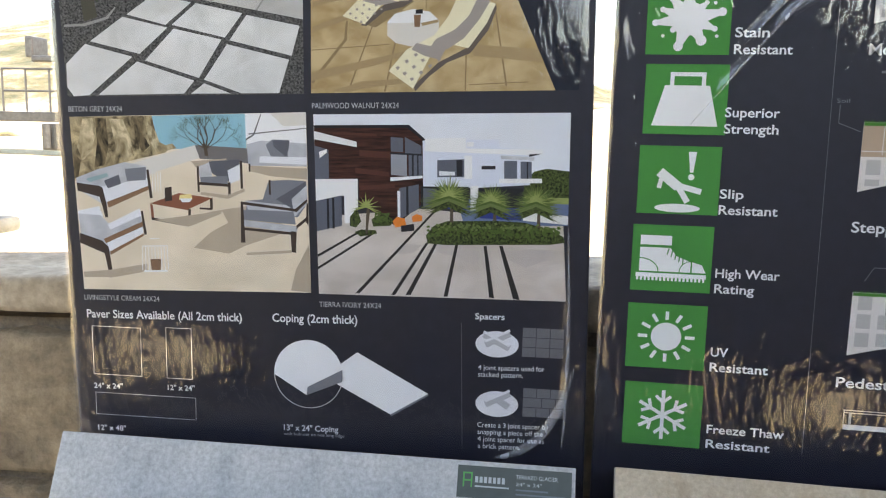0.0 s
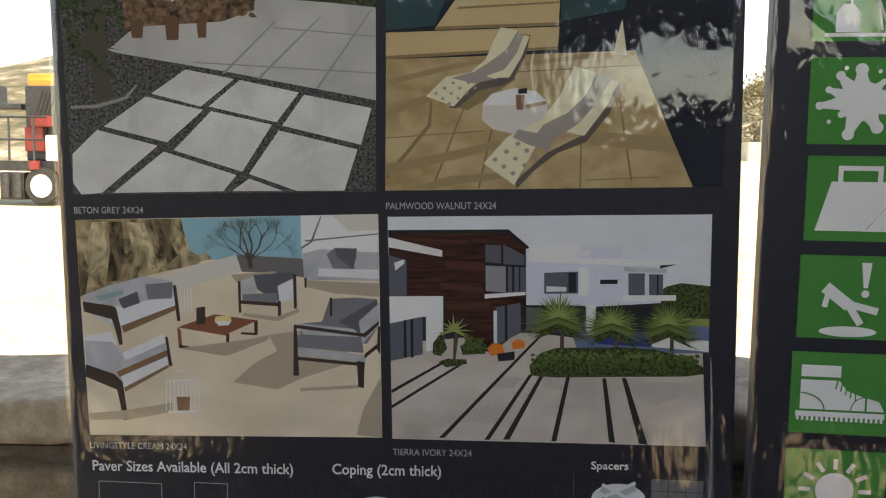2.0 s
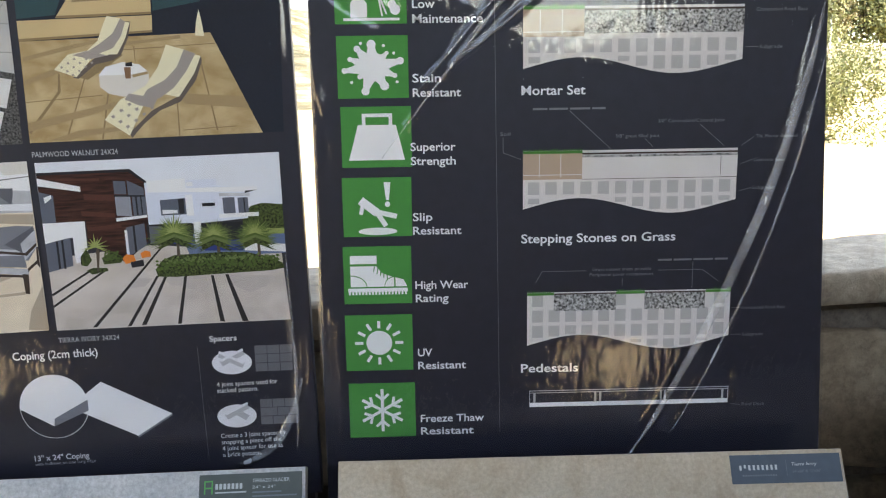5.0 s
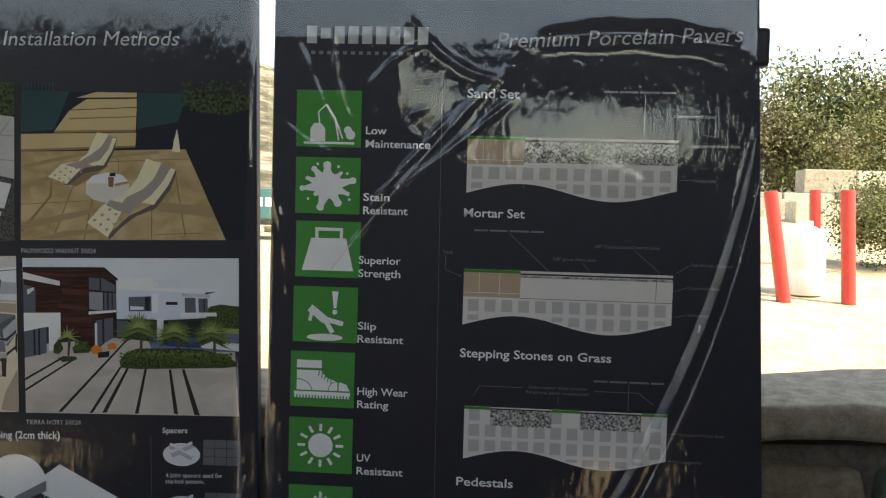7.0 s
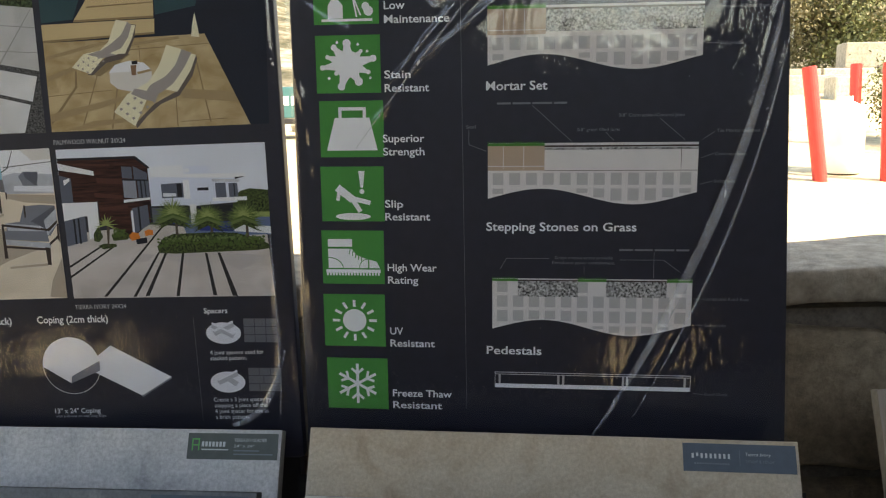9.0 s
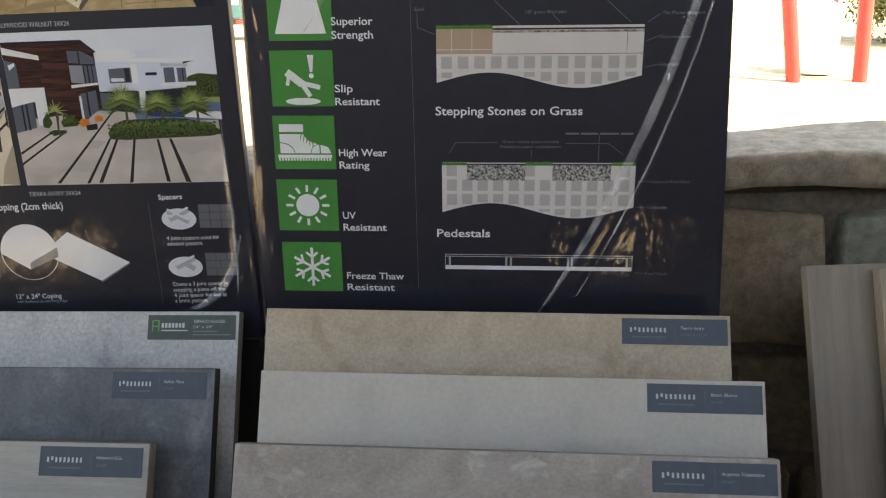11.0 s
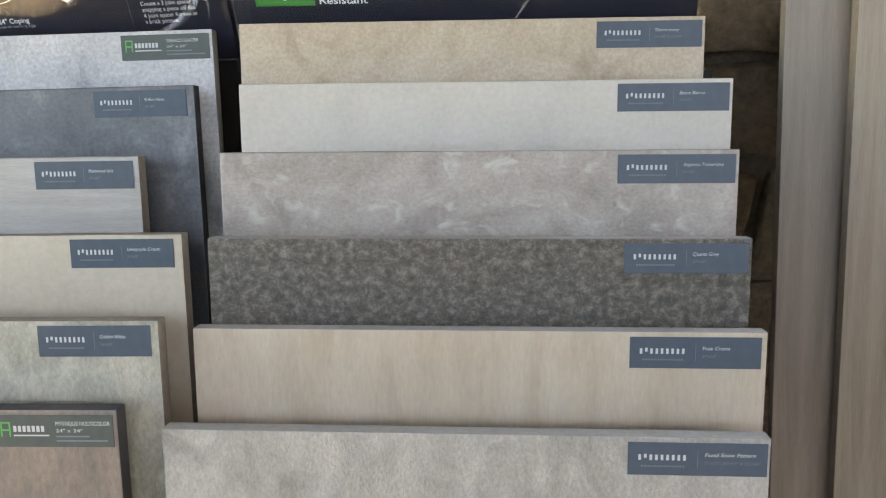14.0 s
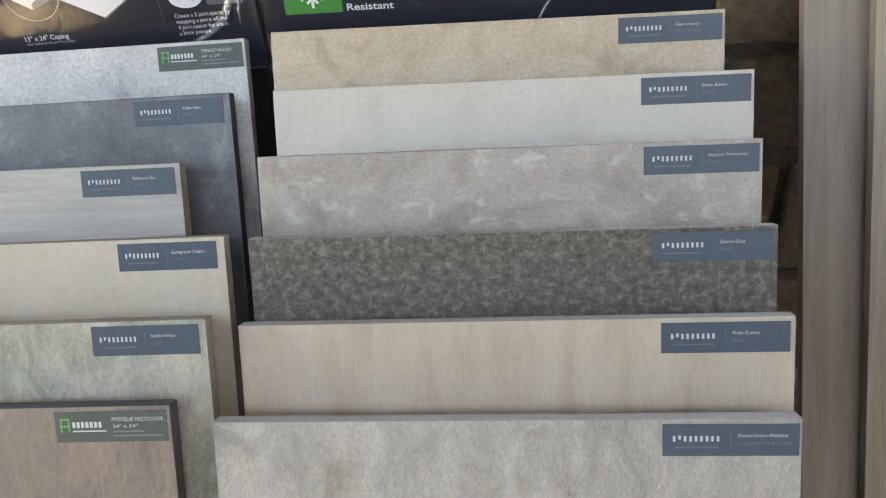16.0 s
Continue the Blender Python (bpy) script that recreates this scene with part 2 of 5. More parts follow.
# ---- building helpers ----
def box(bm, x0, y0, z0, x1, y1, z1, bevel=0.0, m=None):
    """Adds a box; bevel rounds its edges."""
    g = bmesh.ops.create_cube(bm, size=1)["verts"]
    bmesh.ops.scale(bm, vec=(x1 - x0, y1 - y0, z1 - z0), verts=g)
    bmesh.ops.translate(bm, vec=((x0 + x1) / 2, (y0 + y1) / 2, (z0 + z1) / 2), verts=g)
    if bevel:
        es = list({e for v in g for e in v.link_edges})
        r = bmesh.ops.bevel(bm, geom=es, offset=bevel, segments=2, affect="EDGES", profile=0.6)
        g = list({v for f in r["faces"] for v in f.verts} | {v for v in g if v.is_valid})
    if m is not None:
        bmesh.ops.transform(bm, matrix=m, verts=[v for v in g if v.is_valid])
    return g


def tube(bm, a, b, r0, r1=None, seg=12, caps=True):
    a, b = Vector(a), Vector(b)
    g = bmesh.ops.create_cone(bm, cap_ends=caps, segments=seg, radius1=r0, radius2=r0 if r1 is None else r1, depth=(b - a).length)["verts"]
    bmesh.ops.transform(bm, matrix=Matrix.Translation((a + b) / 2) @ (b - a).to_track_quat("Z", "Y").to_matrix().to_4x4(), verts=g)
    return g


def mesh_of(bm, name, mats, smooth=False):
    me = bpy.data.meshes.new(name)
    bm.to_mesh(me)
    bm.free()
    for mt in mats if isinstance(mats, (list, tuple)) else [mats]:
        me.materials.append(mt)
    if smooth:
        me.polygons.foreach_set("use_smooth", [True] * len(me.polygons))
    return me


def part(name, bm, mat, parent, label="", m=None, smooth=False):
    """Links a bmesh as one mesh object under a thing or under a part."""
    ob = new(name, mesh_of(bm, name, mat, smooth))
    ob.parent = parent
    if m is not None:
        ob.matrix_basis = m
    return tagged(ob, label)


def thing(name, label, category, m=None, group="", kind="", bm=None, mat=None, smooth=False):
    ob = new(name, mesh_of(bm, name, mat, smooth) if bm else None)
    if m is not None:
        ob.matrix_basis = m
    return tagged(ob, label, category, group, kind)


def roughen(bm, amp, scale, seed=0):
    """Uneven stone: shifts every vertex by noise."""
    for v in bm.verts:
        d = noise.noise_vector(v.co * scale + Vector((seed * 7.3, seed * 3.1, seed)))
        v.co += d * amp

# ---- the setting ----
bm = bmesh.new()
box(bm, -4.2, -2.2, -0.12, 4.2, 1.5, 0.0)
thing("floor", "worn pale concrete floor of the open shelter", "floor", kind="structure", bm=bm, mat=SLAB)

# one sheet of ground that climbs gently away from the shelter and reaches the horizon
def ground_z(x, y):
    far = max(0.0, y - 1.2)
    s = min(1.0, max(0.0, (x + 5.0) / 8.0))
    slope = 0.012 + 0.088 * s * s * (3 - 2 * s)
    return -0.02 + min(far, 22.0) * slope + max(0.0, min(far - 22.0, 60.0)) * 0.03


bm = bmesh.new()
ys = [-900, -200, -40, -10, -4.3, 0, 1.2] + [1.2 + 0.6 * i for i in range(1, 38)] + [26, 34, 50, 80, 160, 400, 900]
xs = [-900, -200, -60, -30] + [-24 + 1.2 * i for i in range(41)] + [30, 60, 200, 900]
grid = [[bm.verts.new((x, y, ground_z(x, y) - (0.12 if y < 1.3 else 0) + 0.05 * noise.noise(Vector((x * 0.4, y * 0.4, 0))) * (1 if y > 1.5 else 0.3))) for x in xs] for y in ys]
for j in range(len(ys) - 1):
    for i in range(len(xs) - 1):
        bm.faces.new((grid[j][i], grid[j][i + 1], grid[j + 1][i + 1], grid[j + 1][i]))
thing("ground", "pale sunlit dirt yard with dusty tracks", "ground", kind="structure", bm=bm, mat=DIRT, smooth=True)

bm = bmesh.new()
box(bm, -2.3, -1.35, 2.75, 4.2, 1.2, 2.9)
for k in range(7):
    box(bm, -2.2 + k * 1.02, -1.30, 2.58, -2.1 + k * 1.02, 1.18, 2.75)
thing("ceiling", "dark timber boarded roof on exposed joists", "ceiling", kind="structure", bm=bm, mat=ROOF_WOOD)

# unseen dark screen added behind the visitor to shape reflections, with a high opening and a low gap to the sunny yard
bm = bmesh.new()
BY = -2.0
for xa, xb, za, zb in ((-2.9, -1.95, 0.0, 2.35), (-1.95, -1.35, 0.36, 2.35), (-1.95, -1.35, 0.0, 0.16), (-1.35, 0.37, 0.0, 2.35), (0.37, 0.95, 0.0, 1.76), (0.95, 1.42, 0.32, 1.76),
                       (0.95, 1.42, 0.0, 0.06), (0.37, 1.42, 2.06, 2.35), (1.42, 3.0, 0.0, 2.35)):
    box(bm, xa, BY - 0.06, za, xb, BY, zb)
thing("light_screen_south", "unseen black screen with openings, added to shape light and reflections", "wall", kind="structure", bm=bm, mat=SCREEN_DARK)

# unseen wall, added only to hold back light from the east side
bm = bmesh.new()
box(bm, 3.0, -2.06, 0.0, 3.1, 1.0, 2.58)
thing("light_screen_east", "plain dark board wall, unseen, added to cut light from the east", "wall", kind="structure", bm=bm, mat=ROOF_WOOD)

# low stone wall: core with single stones proud of the mortar, flat capstones on top
WALL_Y = 1.03
def cap_z(x):
    return 1.208 + 0.036 * x


wall = thing("wall_north", "low wall of rough tan sandstone in brown mortar", "wall", kind="structure")
bm = bmesh.new()
v = [bm.verts.new(p) for p in [(x, y, z) for x in (-5, 5) for y in (WALL_Y + 0.02, WALL_Y + 0.22) for z in (0, cap_z(x) - 0.07)]]
for f in ((0, 1, 3, 2), (4, 6, 7, 5), (0, 4, 5, 1), (2, 3, 7, 6), (1, 5, 7, 3), (0, 2, 6, 4)):
    bm.faces.new([v[i] for i in f])
bmesh.ops.recalc_face_normals(bm, faces=bm.faces)
part("core", bm, MORTAR, wall)


def stone(name, x0, x1, y0, y1, z0, z1, mat, parent, seed, amp=0.012, m=None, slope=0.0, cuts=5):
    bm = bmesh.new()
    box(bm, x0, y0, z0, x1, y1, z1, 0.014)
    bmesh.ops.subdivide_edges(bm, edges=[e for e in bm.edges if e.calc_length() > 0.08], cuts=cuts, use_grid_fill=True)
    for w in bm.verts:
        w.co.z += slope * (w.co.x - (x0 + x1) / 2)
    roughen(bm, amp, 9, seed)
    roughen(bm, amp * 0.4, 31, seed + 1)
    return part(name, bm, mat, parent, m=m, smooth=True)


rs = random.Random(4)
for row, (za, zb) in enumerate(((0.905, 1.115), (0.70, 0.885), (0.44, 0.68), (0.2, 0.42), (0.01, 0.18))):
    x = -2.6 + 0.13 * row
    while x < 2.6:
        w = rs.uniform(0.26, 0.48)
        sl = 0.036 * (x + w / 2)
        if row == 0 and x < 0.60 < x + w:
            w = 0.60 - x
        elif row == 0 and 0.59 < x < 0.61:
            w = 0.40
        stone("stone", x + 0.012, x + w - 0.012, WALL_Y - rs.uniform(0.0, 0.018), WALL_Y + 0.06, za + sl + rs.uniform(-.01, .01), zb + sl + rs.uniform(-.012, .006),
              STONE_GREEN if (row == 0 and 0.98 < x < 1.02) or (row == 2 and rs.random() < 0.2) else STONE, wall, rs.randrange(99), 0.014, slope=0.036)
        x += w
caps = (-2.75, -1.55, -0.35, 0.42, 1.95, 2.9)
for xa, xb in zip(caps, caps[1:]):
    zc = cap_z((xa + xb) / 2)
    stone("capstone", xa + 0.004, xb - 0.004, WALL_Y - 0.030, WALL_Y + 0.235, zc - 0.055, zc, CAPSTONE, wall, rs.randrange(99), 0.012, slope=0.036, cuts=16)

# stone pillar on the wall that carries the roof
pillar = thing("pillar", "rough tan sandstone pillar on a pale base stone", "pillar", kind="structure")
bm = bmesh.new()
box(bm, -1.68, 1.10, 1.16, -1.108, 1.51, 2.75)
part("core", bm, MORTAR, pillar)
z = 1.215
k = 0
while z < 2.7:
    h = rs.uniform(0.16, 0.3)
    stone("stone", -1.70 - rs.uniform(0, .02), -1.090 + rs.uniform(-0.010, 0.010), 1.085, 1.53, z + 0.002, min(z + h, 2.74) - 0.002, STONE, pillar, 200 + k, 0.010)
    z += h
    k += 1
bm = bmesh.new()
box(bm, -1.76, 1.05, 1.165, -1.05, 1.56, 1.2, 0.014)
part("base_slab", bm, CONCRETE, pillar, "pale smooth concrete slab")

# ---- display racks ----
STEP_Y, STEP_Z = 0.0945, 0.0507
def rack(x0, x1, label):
    """Black stepped rack: each step carries the foot of one leaning paver."""
    r = thing("display_rack", label, "rack", group="paver display racks")
    for i in range(6):
        y0, z1 = 0.545 - STEP_Y * i, 0.498 - STEP_Z * i
        bm = bmesh.new()
        box(bm, x0, y0, 0.004, x1, y0 + STEP_Y - 0.002, z1, 0.002)
        part("step", bm, BLACK, r)
    bm = bmesh.new()
    box(bm, x0 - 0.004, 0.888, 0.004, x1 + 0.004, 0.912, 0.985, 0.002)
    part("back_panel", bm, BLACK, r)
    for xs_ in (x0 - 0.016, x1 + 0.002):
        bm = bmesh.new()
        w = [bm.verts.new((xx, yy, zz)) for xx in (xs_, xs_ + 0.014) for yy, zz in ((0.03, 0.0), (0.886, 0.0), (0.886, 0.96), (0.84, 0.70), (0.30, 0.36), (0.03, 0.16))]
        bm.faces.new(w[:6][::-1]), bm.faces.new(w[6:])
        for i in range(6):
            bm.faces.new((w[i], w[(i + 1) % 6], w[6 + (i + 1) % 6], w[6 + i]))
        bmesh.ops.recalc_face_normals(bm, faces=bm.faces)
        part("side_panel", bm, BLACK, r)
    return r


rack(-0.455, 0.150, "black painted stepped rack holding six pavers")
rack(0.200, 0.822, "black painted stepped rack holding pavers beneath a poster")

# ---- writing ----
def letters(text, width, height, name, mat, parent, m, label="", shear=0.0, bold=0.0, align="LEFT"):
    """Words as a flat mesh; width and height of the capital letters in metres; lies in the xz plane."""
    cu = bpy.data.curves.new("tmp", "FONT")
    cu.body, cu.size, cu.shear, cu.offset, cu.resolution_u, cu.extrude = text, 1.0, shear, bold, 3, 0.0
    tmp = bpy.data.objects.new("tmp", cu)
    scene.collection.objects.link(tmp)
    me = bpy.data.meshes.new_from_object(tmp.evaluated_get(bpy.context.evaluated_depsgraph_get()))
    bpy.data.objects.remove(tmp), bpy.data.curves.remove(cu)
    co = np.zeros(len(me.vertices) * 3)
    me.vertices.foreach_get("co", co)
    co = co.reshape(-1, 3)
    x0, x1 = co[:, 0].min(), co[:, 0].max()
    out = np.zeros_like(co)
    out[:, 0] = (co[:, 0] - x0) / (x1 - x0) * width
    out[:, 2] = co[:, 1] / 0.72 * height
    me.vertices.foreach_set("co", out.ravel())
    me.materials.clear()
    me.materials.append(mat)
    ob = new(name, me)
    ob.parent, ob.matrix_basis = parent, m
    return tagged(ob, label)


def flat(polys):
    """Flat coloured shapes in the xz plane, facing -y: (points, layer, slot)."""
    bm = bmesh.new()
    for pts, layer, slot in polys:
        vs = [bm.verts.new((x, -0.00025 * layer, z)) for x, z in pts]
        f = bm.faces.new(vs)
        f.normal_update()
        if f.normal.y > 0:
            f.normal_flip()
        f.material_index = slot
    bmesh.ops.triangulate(bm, faces=[f for f in bm.faces if len(f.verts) > 4])
    return bm


def rect(x, z, w, h):
    return [(x, z), (x + w, z), (x + w, z + h), (x, z + h)]


def ring(cx, cz, rx, rz, n=28):
    return [(cx + rx * math.cos(6.28319 * i / n), cz + rz * math.sin(6.28319 * i / n)) for i in range(n)]


def stroke(a, b, w):
    a, b = Vector(a), Vector(b)
    d = (b - a).normalized() * w / 2
    n = Vector((-d.y, d.x))
    return [tuple(a + n), tuple(b + n), tuple(b - n), tuple(a - n)]


# ---- pavers ----
H_TAG = 0.0330
def paver(name, label, x1, y, z, width, face, body, tag="blue", title="", sizes="", lean=26.0, turn=0.0, roll=0.0, tagoff=0.004):
    """A 24 inch paver: x1, y, z is the upper front edge's end on the +x side."""
    base = pose(x1 + (0.005 if x1 < 0.5 else -0.0045), y - 0.014, z + 0.0090, 0, 0, turn) @ pose(0, 0, 0, -lean, roll, 0)
    ob = thing(name, label, "paver", base, group="porcelain pavers on the racks")
    width -= 0.009
    W_TAG = 0.120 if x1 < 0.5 else 0.132
    q = W_TAG / 0.132
    bm = bmesh.new()
    box(bm, -width, 0, -0.609, 0, 0.02, 0, 0.0016)
    for f in bm.faces:
        f.material_index = 0 if f.normal.y < -0.9 else 1
    part("slab", bm, [face, body], ob, smooth=False)
    bm = bmesh.new()
    box(bm, -W_TAG - tagoff, -0.0012, -0.005 - H_TAG, -tagoff, -0.0001, -0.005, 0.0003)
    tg = part("name_tag", bm, TAG_BLUE if tag == "blue" else TAG_GREEN, ob, "slate blue tag with pale writing" if tag == "blue" else "grey green tag with pale writing")
    x, zz = -W_TAG - tagoff, -0.005 - H_TAG
    front = pose(0, -0.0015, 0)
    if tag == "blue":
        ps = [(rect(x + (0.010 + 0.0053 * i) * q, zz + 0.0155 + (0.0022 if i == 1 else 0), 0.0026 * q, 0.0056 if i != 1 else 0.0040), 1, 0) for i in range(9)]
        ps += [(rect(x + (0.013 + 0.0030 * i) * q, zz + 0.0085, 0.0017 * q, 0.0018), 1, 1) for i in range(14)]
        ps += [(rect(x + 0.066 * q, zz + 0.008, 0.0004, 0.018), 1, 1)]
        part("logo", flat(ps), [TAG_INK, TAG_DIM], tg, m=front)
        letters(title, len(title) * 0.0025 * q, 0.0040, "writing", TAG_INK, tg, front @ pose(x + 0.073 * q, 0, zz + 0.0195), shear=0.2)
        letters(sizes, len(sizes) * 0.0020 * q, 0.0033, "writing", TAG_DIM, tg, front @ pose(x + 0.073 * q, 0, zz + 0.0115))
    else:
        g = 0.0016
        ps = [(rect(x + 0.006, zz + 0.011, g, 0.015), 1, 2), (rect(x + 0.0145, zz + 0.011, g, 0.015), 1, 2), (rect(x + 0.006, zz + 0.0245, 0.010, g), 1, 2), (rect(x + 0.006, zz + 0.017, 0.010, g), 2, 2)]
        ps += [(rect(x + 0.019 + 0.0047 * i, zz + 0.016, 0.0032, 0.0062), 1, 0) for i in range(7)]
        ps += [(rect(x + 0.019, zz + 0.0115, 0.036, 0.0015), 1, 0), (rect(x + 0.062, zz + 0.0105, 0.034, 0.0016), 1, 1), (rect(x + 0.062, zz + 0.006, 0.052, 0.0016), 1, 1)]
        part("logo", flat(ps), [TAG_INK, TAG_DIM, TAG_LOGO], tg, m=front)
        letters(title, len(title) * 0.0029, 0.0042, "writing", TAG_INK, tg, front @ pose(x + 0.062, 0, zz + 0.0225))
        letters(sizes, len(sizes) * 0.0030, 0.0035, "writing", TAG_INK, tg, front @ pose(x + 0.062, 0, zz + 0.0155))
    return ob


S24 = '24"x24"'
paver("paver", "pale grey terrazzo porcelain paver leaning in the rack", 0.151, 0.826, 1.048, 0.595, P_GLACIER, BODY_GREY, "green", "TERRAZO GLACIER", '24" x 24"', turn=1.0, roll=-0.6)
paver("paver", "charcoal black porcelain paver with soft clouding", 0.147, 0.734, 1.008, 0.605, P_NERO, BODY_DARK, "blue", "Vulkan Nero", S24, turn=1.0, roll=-0.5, tagoff=0.010)
paver("paver", "light grey wood-grain porcelain paver", 0.104, 0.629, 0.963, 0.600, P_GRIS, BODY_BROWN, "blue", "Palmwood Gris", S24, turn=1.0, tagoff=0.007)
paver("paver", "plain cream porcelain paver with brown edges", 0.172, 0.545, 0.908, 0.605, P_CREAM, BODY_BROWN, "blue", "Livingstyle Cream", S24, turn=1.0, tagoff=0.010)
paver("paver", "green-grey slate-textured porcelain paver", 0.178, 0.430, 0.877, 0.605, P_GOLDEN, BODY_BROWN, "blue", "Golden White", S24, turn=1.0, tagoff=0.008)
paver("paver", "brown and grey multicolour slate porcelain paver", 0.154, 0.349, 0.830, 0.605, P_MULTI, BODY_DARK, "green", "MYSTIQUE MULTICOLOR", '24" x 24"', turn=1.0)
paver("paver", "warm ivory porcelain paver behind a white one", 0.800, 0.820, 1.056, 0.609, P_IVORY, BODY_GREY, "blue", "Tierra Ivory", '24"x24" & 12"x24"')
paver("paver", "off-white concrete-look porcelain paver", 0.818, 0.723, 1.0125, 0.609, P_BLANCO, BODY_GREY, "blue", "Beton Blanco", S24)
paver("paver", "pinkish grey travertine-look porcelain paver with pale veins", 0.811, 0.632, 0.965, 0.609, P_TRAV, BODY_GREY, "blue", "Argento Travertino", S24)
paver("paver", "rough dark grey quartzite-look porcelain paver", 0.811, 0.5375, 0.907, 0.607, P_QUARTZ, BODY_GREY, "blue", "Quarzo Grey", S24)
paver("paver", "smooth beige cream porcelain paver", 0.811, 0.444, 0.855, 0.605, P_PRAIA, BODY_GREY, "blue", "Praia Crema", S24, tagoff=0.006)
paver("paver", "mid grey fossil-textured porcelain paver at the front", 0.798, 0.350, 0.803, 0.605, P_FOSSIL, BODY_GREY, "blue", "Fossil Snow Pattern", '12"x12", 24"x24" & 12"x24"', tagoff=0.003)

# tall wood-look planks leaning on the wall
def plank(label, face, x, y, z, width, length, lean, roll):
    ob = thing("porcelain_plank", label, "plank", pose(x, y, z, 0, 0, 0) @ pose(0, 0, 0, -lean, roll, 0), group="wood-look planks")
    bm = bmesh.new()
    box(bm, 0, 0, -length, width, 0.02, 0, 0.0016)
    for f in bm.faces:
        f.material_index = 0 if f.normal.y < -0.9 else 1
    part("slab", bm, [face, BODY_BROWN], ob)
    return ob


plank("brown driftwood-look porcelain plank leaning on the stone wall", P_PLANK_A, 0.887, 0.822, 1.128, 0.200, 1.21, 21.5, -3.0)
plank("sandy wood-look porcelain plank leaning over a browner one", P_PLANK_B, 0.961, 0.790, 1.136, 0.200, 1.21, 21.5, -3.0)

# ---- posters ----
def sleeve(parent, w, z0, z1, label, folds, m, seed, glint_widths, narrow=0.0):
    """Clear film over a poster: a fine grid with folds, each a line from a to b with a height and a breadth."""
    nx, nz = 260, 340
    X, Z = np.meshgrid(np.linspace(0, w, nx + 1), np.linspace(z0, z1, nz + 1))
    D = np.array([[0.0035 + 0.0013 * noise.noise(Vector((x * 5, z * 4, seed))) + 0.00035 * noise.noise(Vector((x * 24, z * 13, seed + 5))) for x in X[0]] for z in Z[:, 0]])
    for k, ((ax, az), (bx, bz), (cx, cz), high, broad) in enumerate(folds):
        best, where = np.full_like(X, 9.0), np.zeros_like(X)
        for s in np.linspace(0, 1, 140):
            qx = (1 - s) ** 2 * ax + 2 * s * (1 - s) * bx + s * s * cx
            qz = (1 - s) ** 2 * az + 2 * s * (1 - s) * bz + s * s * cz
            near = (X - qx) ** 2 + (Z - qz) ** 2
            where = np.where(near < best, s, where)
            best = np.minimum(best, near)
        taper = np.clip(np.minimum(where, 1 - where) * 7, 0.15, 1) * (0.75 + 0.25 * np.sin(where * 21 + k))
        D += high * taper * np.exp(-best / (broad * broad))
    if narrow:
        # beyond the long crease the film falls back to the panel's edge
        glint_line = np.interp(Z, [0.0, 0.15, 0.33, 0.60], [0.35, 0.46, 0.545, 0.62])
        D += 0.0048 * np.clip((X - 0.15) / 0.25, 0, 1) - 0.038 * np.maximum(0, X - glint_line)
        # and over the upper icons it bellies outwards
        D += 0.045 * np.clip(Z - 0.40, 0, 0.3) * np.clip((0.27 - X) / 0.1, 0, 1)
    e = np.clip(np.minimum(X, w - X) / 0.012, 0, 1)
    D -= 0.0042 * (1 - e) ** 2
    X = X * (1 - narrow * Z)
    bm = bmesh.new()
    rows = [[bm.verts.new((X[j, i], -max(D[j, i], -0.001) - 0.0022, Z[j, i])) for i in range(nx + 1)] for j in range(nz + 1)]
    for j in range(nz):
        for i in range(nx):
            bm.faces.new((rows[j][i], rows[j][i + 1], rows[j + 1][i + 1], rows[j + 1][i]))
    ob = part("plastic_sleeve", bm, FILM, parent, label, m, smooth=True)
    ob.visible_shadow = False
    # pale strips over the first folds stand in for their sky glint
    for ((ax, az), (bx, bz), (cx, cz), high, broad), wide in zip(folds, glint_widths):
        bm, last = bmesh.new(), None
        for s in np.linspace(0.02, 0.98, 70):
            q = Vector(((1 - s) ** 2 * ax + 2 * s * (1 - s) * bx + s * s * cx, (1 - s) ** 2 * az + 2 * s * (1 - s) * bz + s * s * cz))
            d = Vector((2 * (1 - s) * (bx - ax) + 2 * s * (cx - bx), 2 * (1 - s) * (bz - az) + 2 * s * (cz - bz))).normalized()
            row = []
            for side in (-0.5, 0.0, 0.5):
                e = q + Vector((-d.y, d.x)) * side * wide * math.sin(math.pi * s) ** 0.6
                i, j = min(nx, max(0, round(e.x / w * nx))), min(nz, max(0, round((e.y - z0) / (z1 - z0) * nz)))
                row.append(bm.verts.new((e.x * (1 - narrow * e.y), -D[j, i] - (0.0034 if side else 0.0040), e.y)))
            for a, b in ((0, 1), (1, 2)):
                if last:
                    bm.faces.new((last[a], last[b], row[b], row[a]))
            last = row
        part("glint_line", bm, CREASE_GLINT, ob, "pale strip painting the shine on a fold of the film", smooth=True).visible_shadow = False
    return ob


# first poster: four photographs of paved terraces
BOARD_A = pose(-0.445, 0.8385, 1.0, 0, 0, 2.9) @ pose(0, 0, 0, 0, -1.3, 0)
poster = thing("display_poster", "dark navy poster of paved terraces in a clear plastic sleeve", "poster", BOARD_A, group="posters on the racks")
bm = bmesh.new()
box(bm, 0.012, 0.0, -0.02, 0.612, 0.019, 0.80, 0.002)
part("panel", bm, NAVY, poster, "dark navy printed panel")

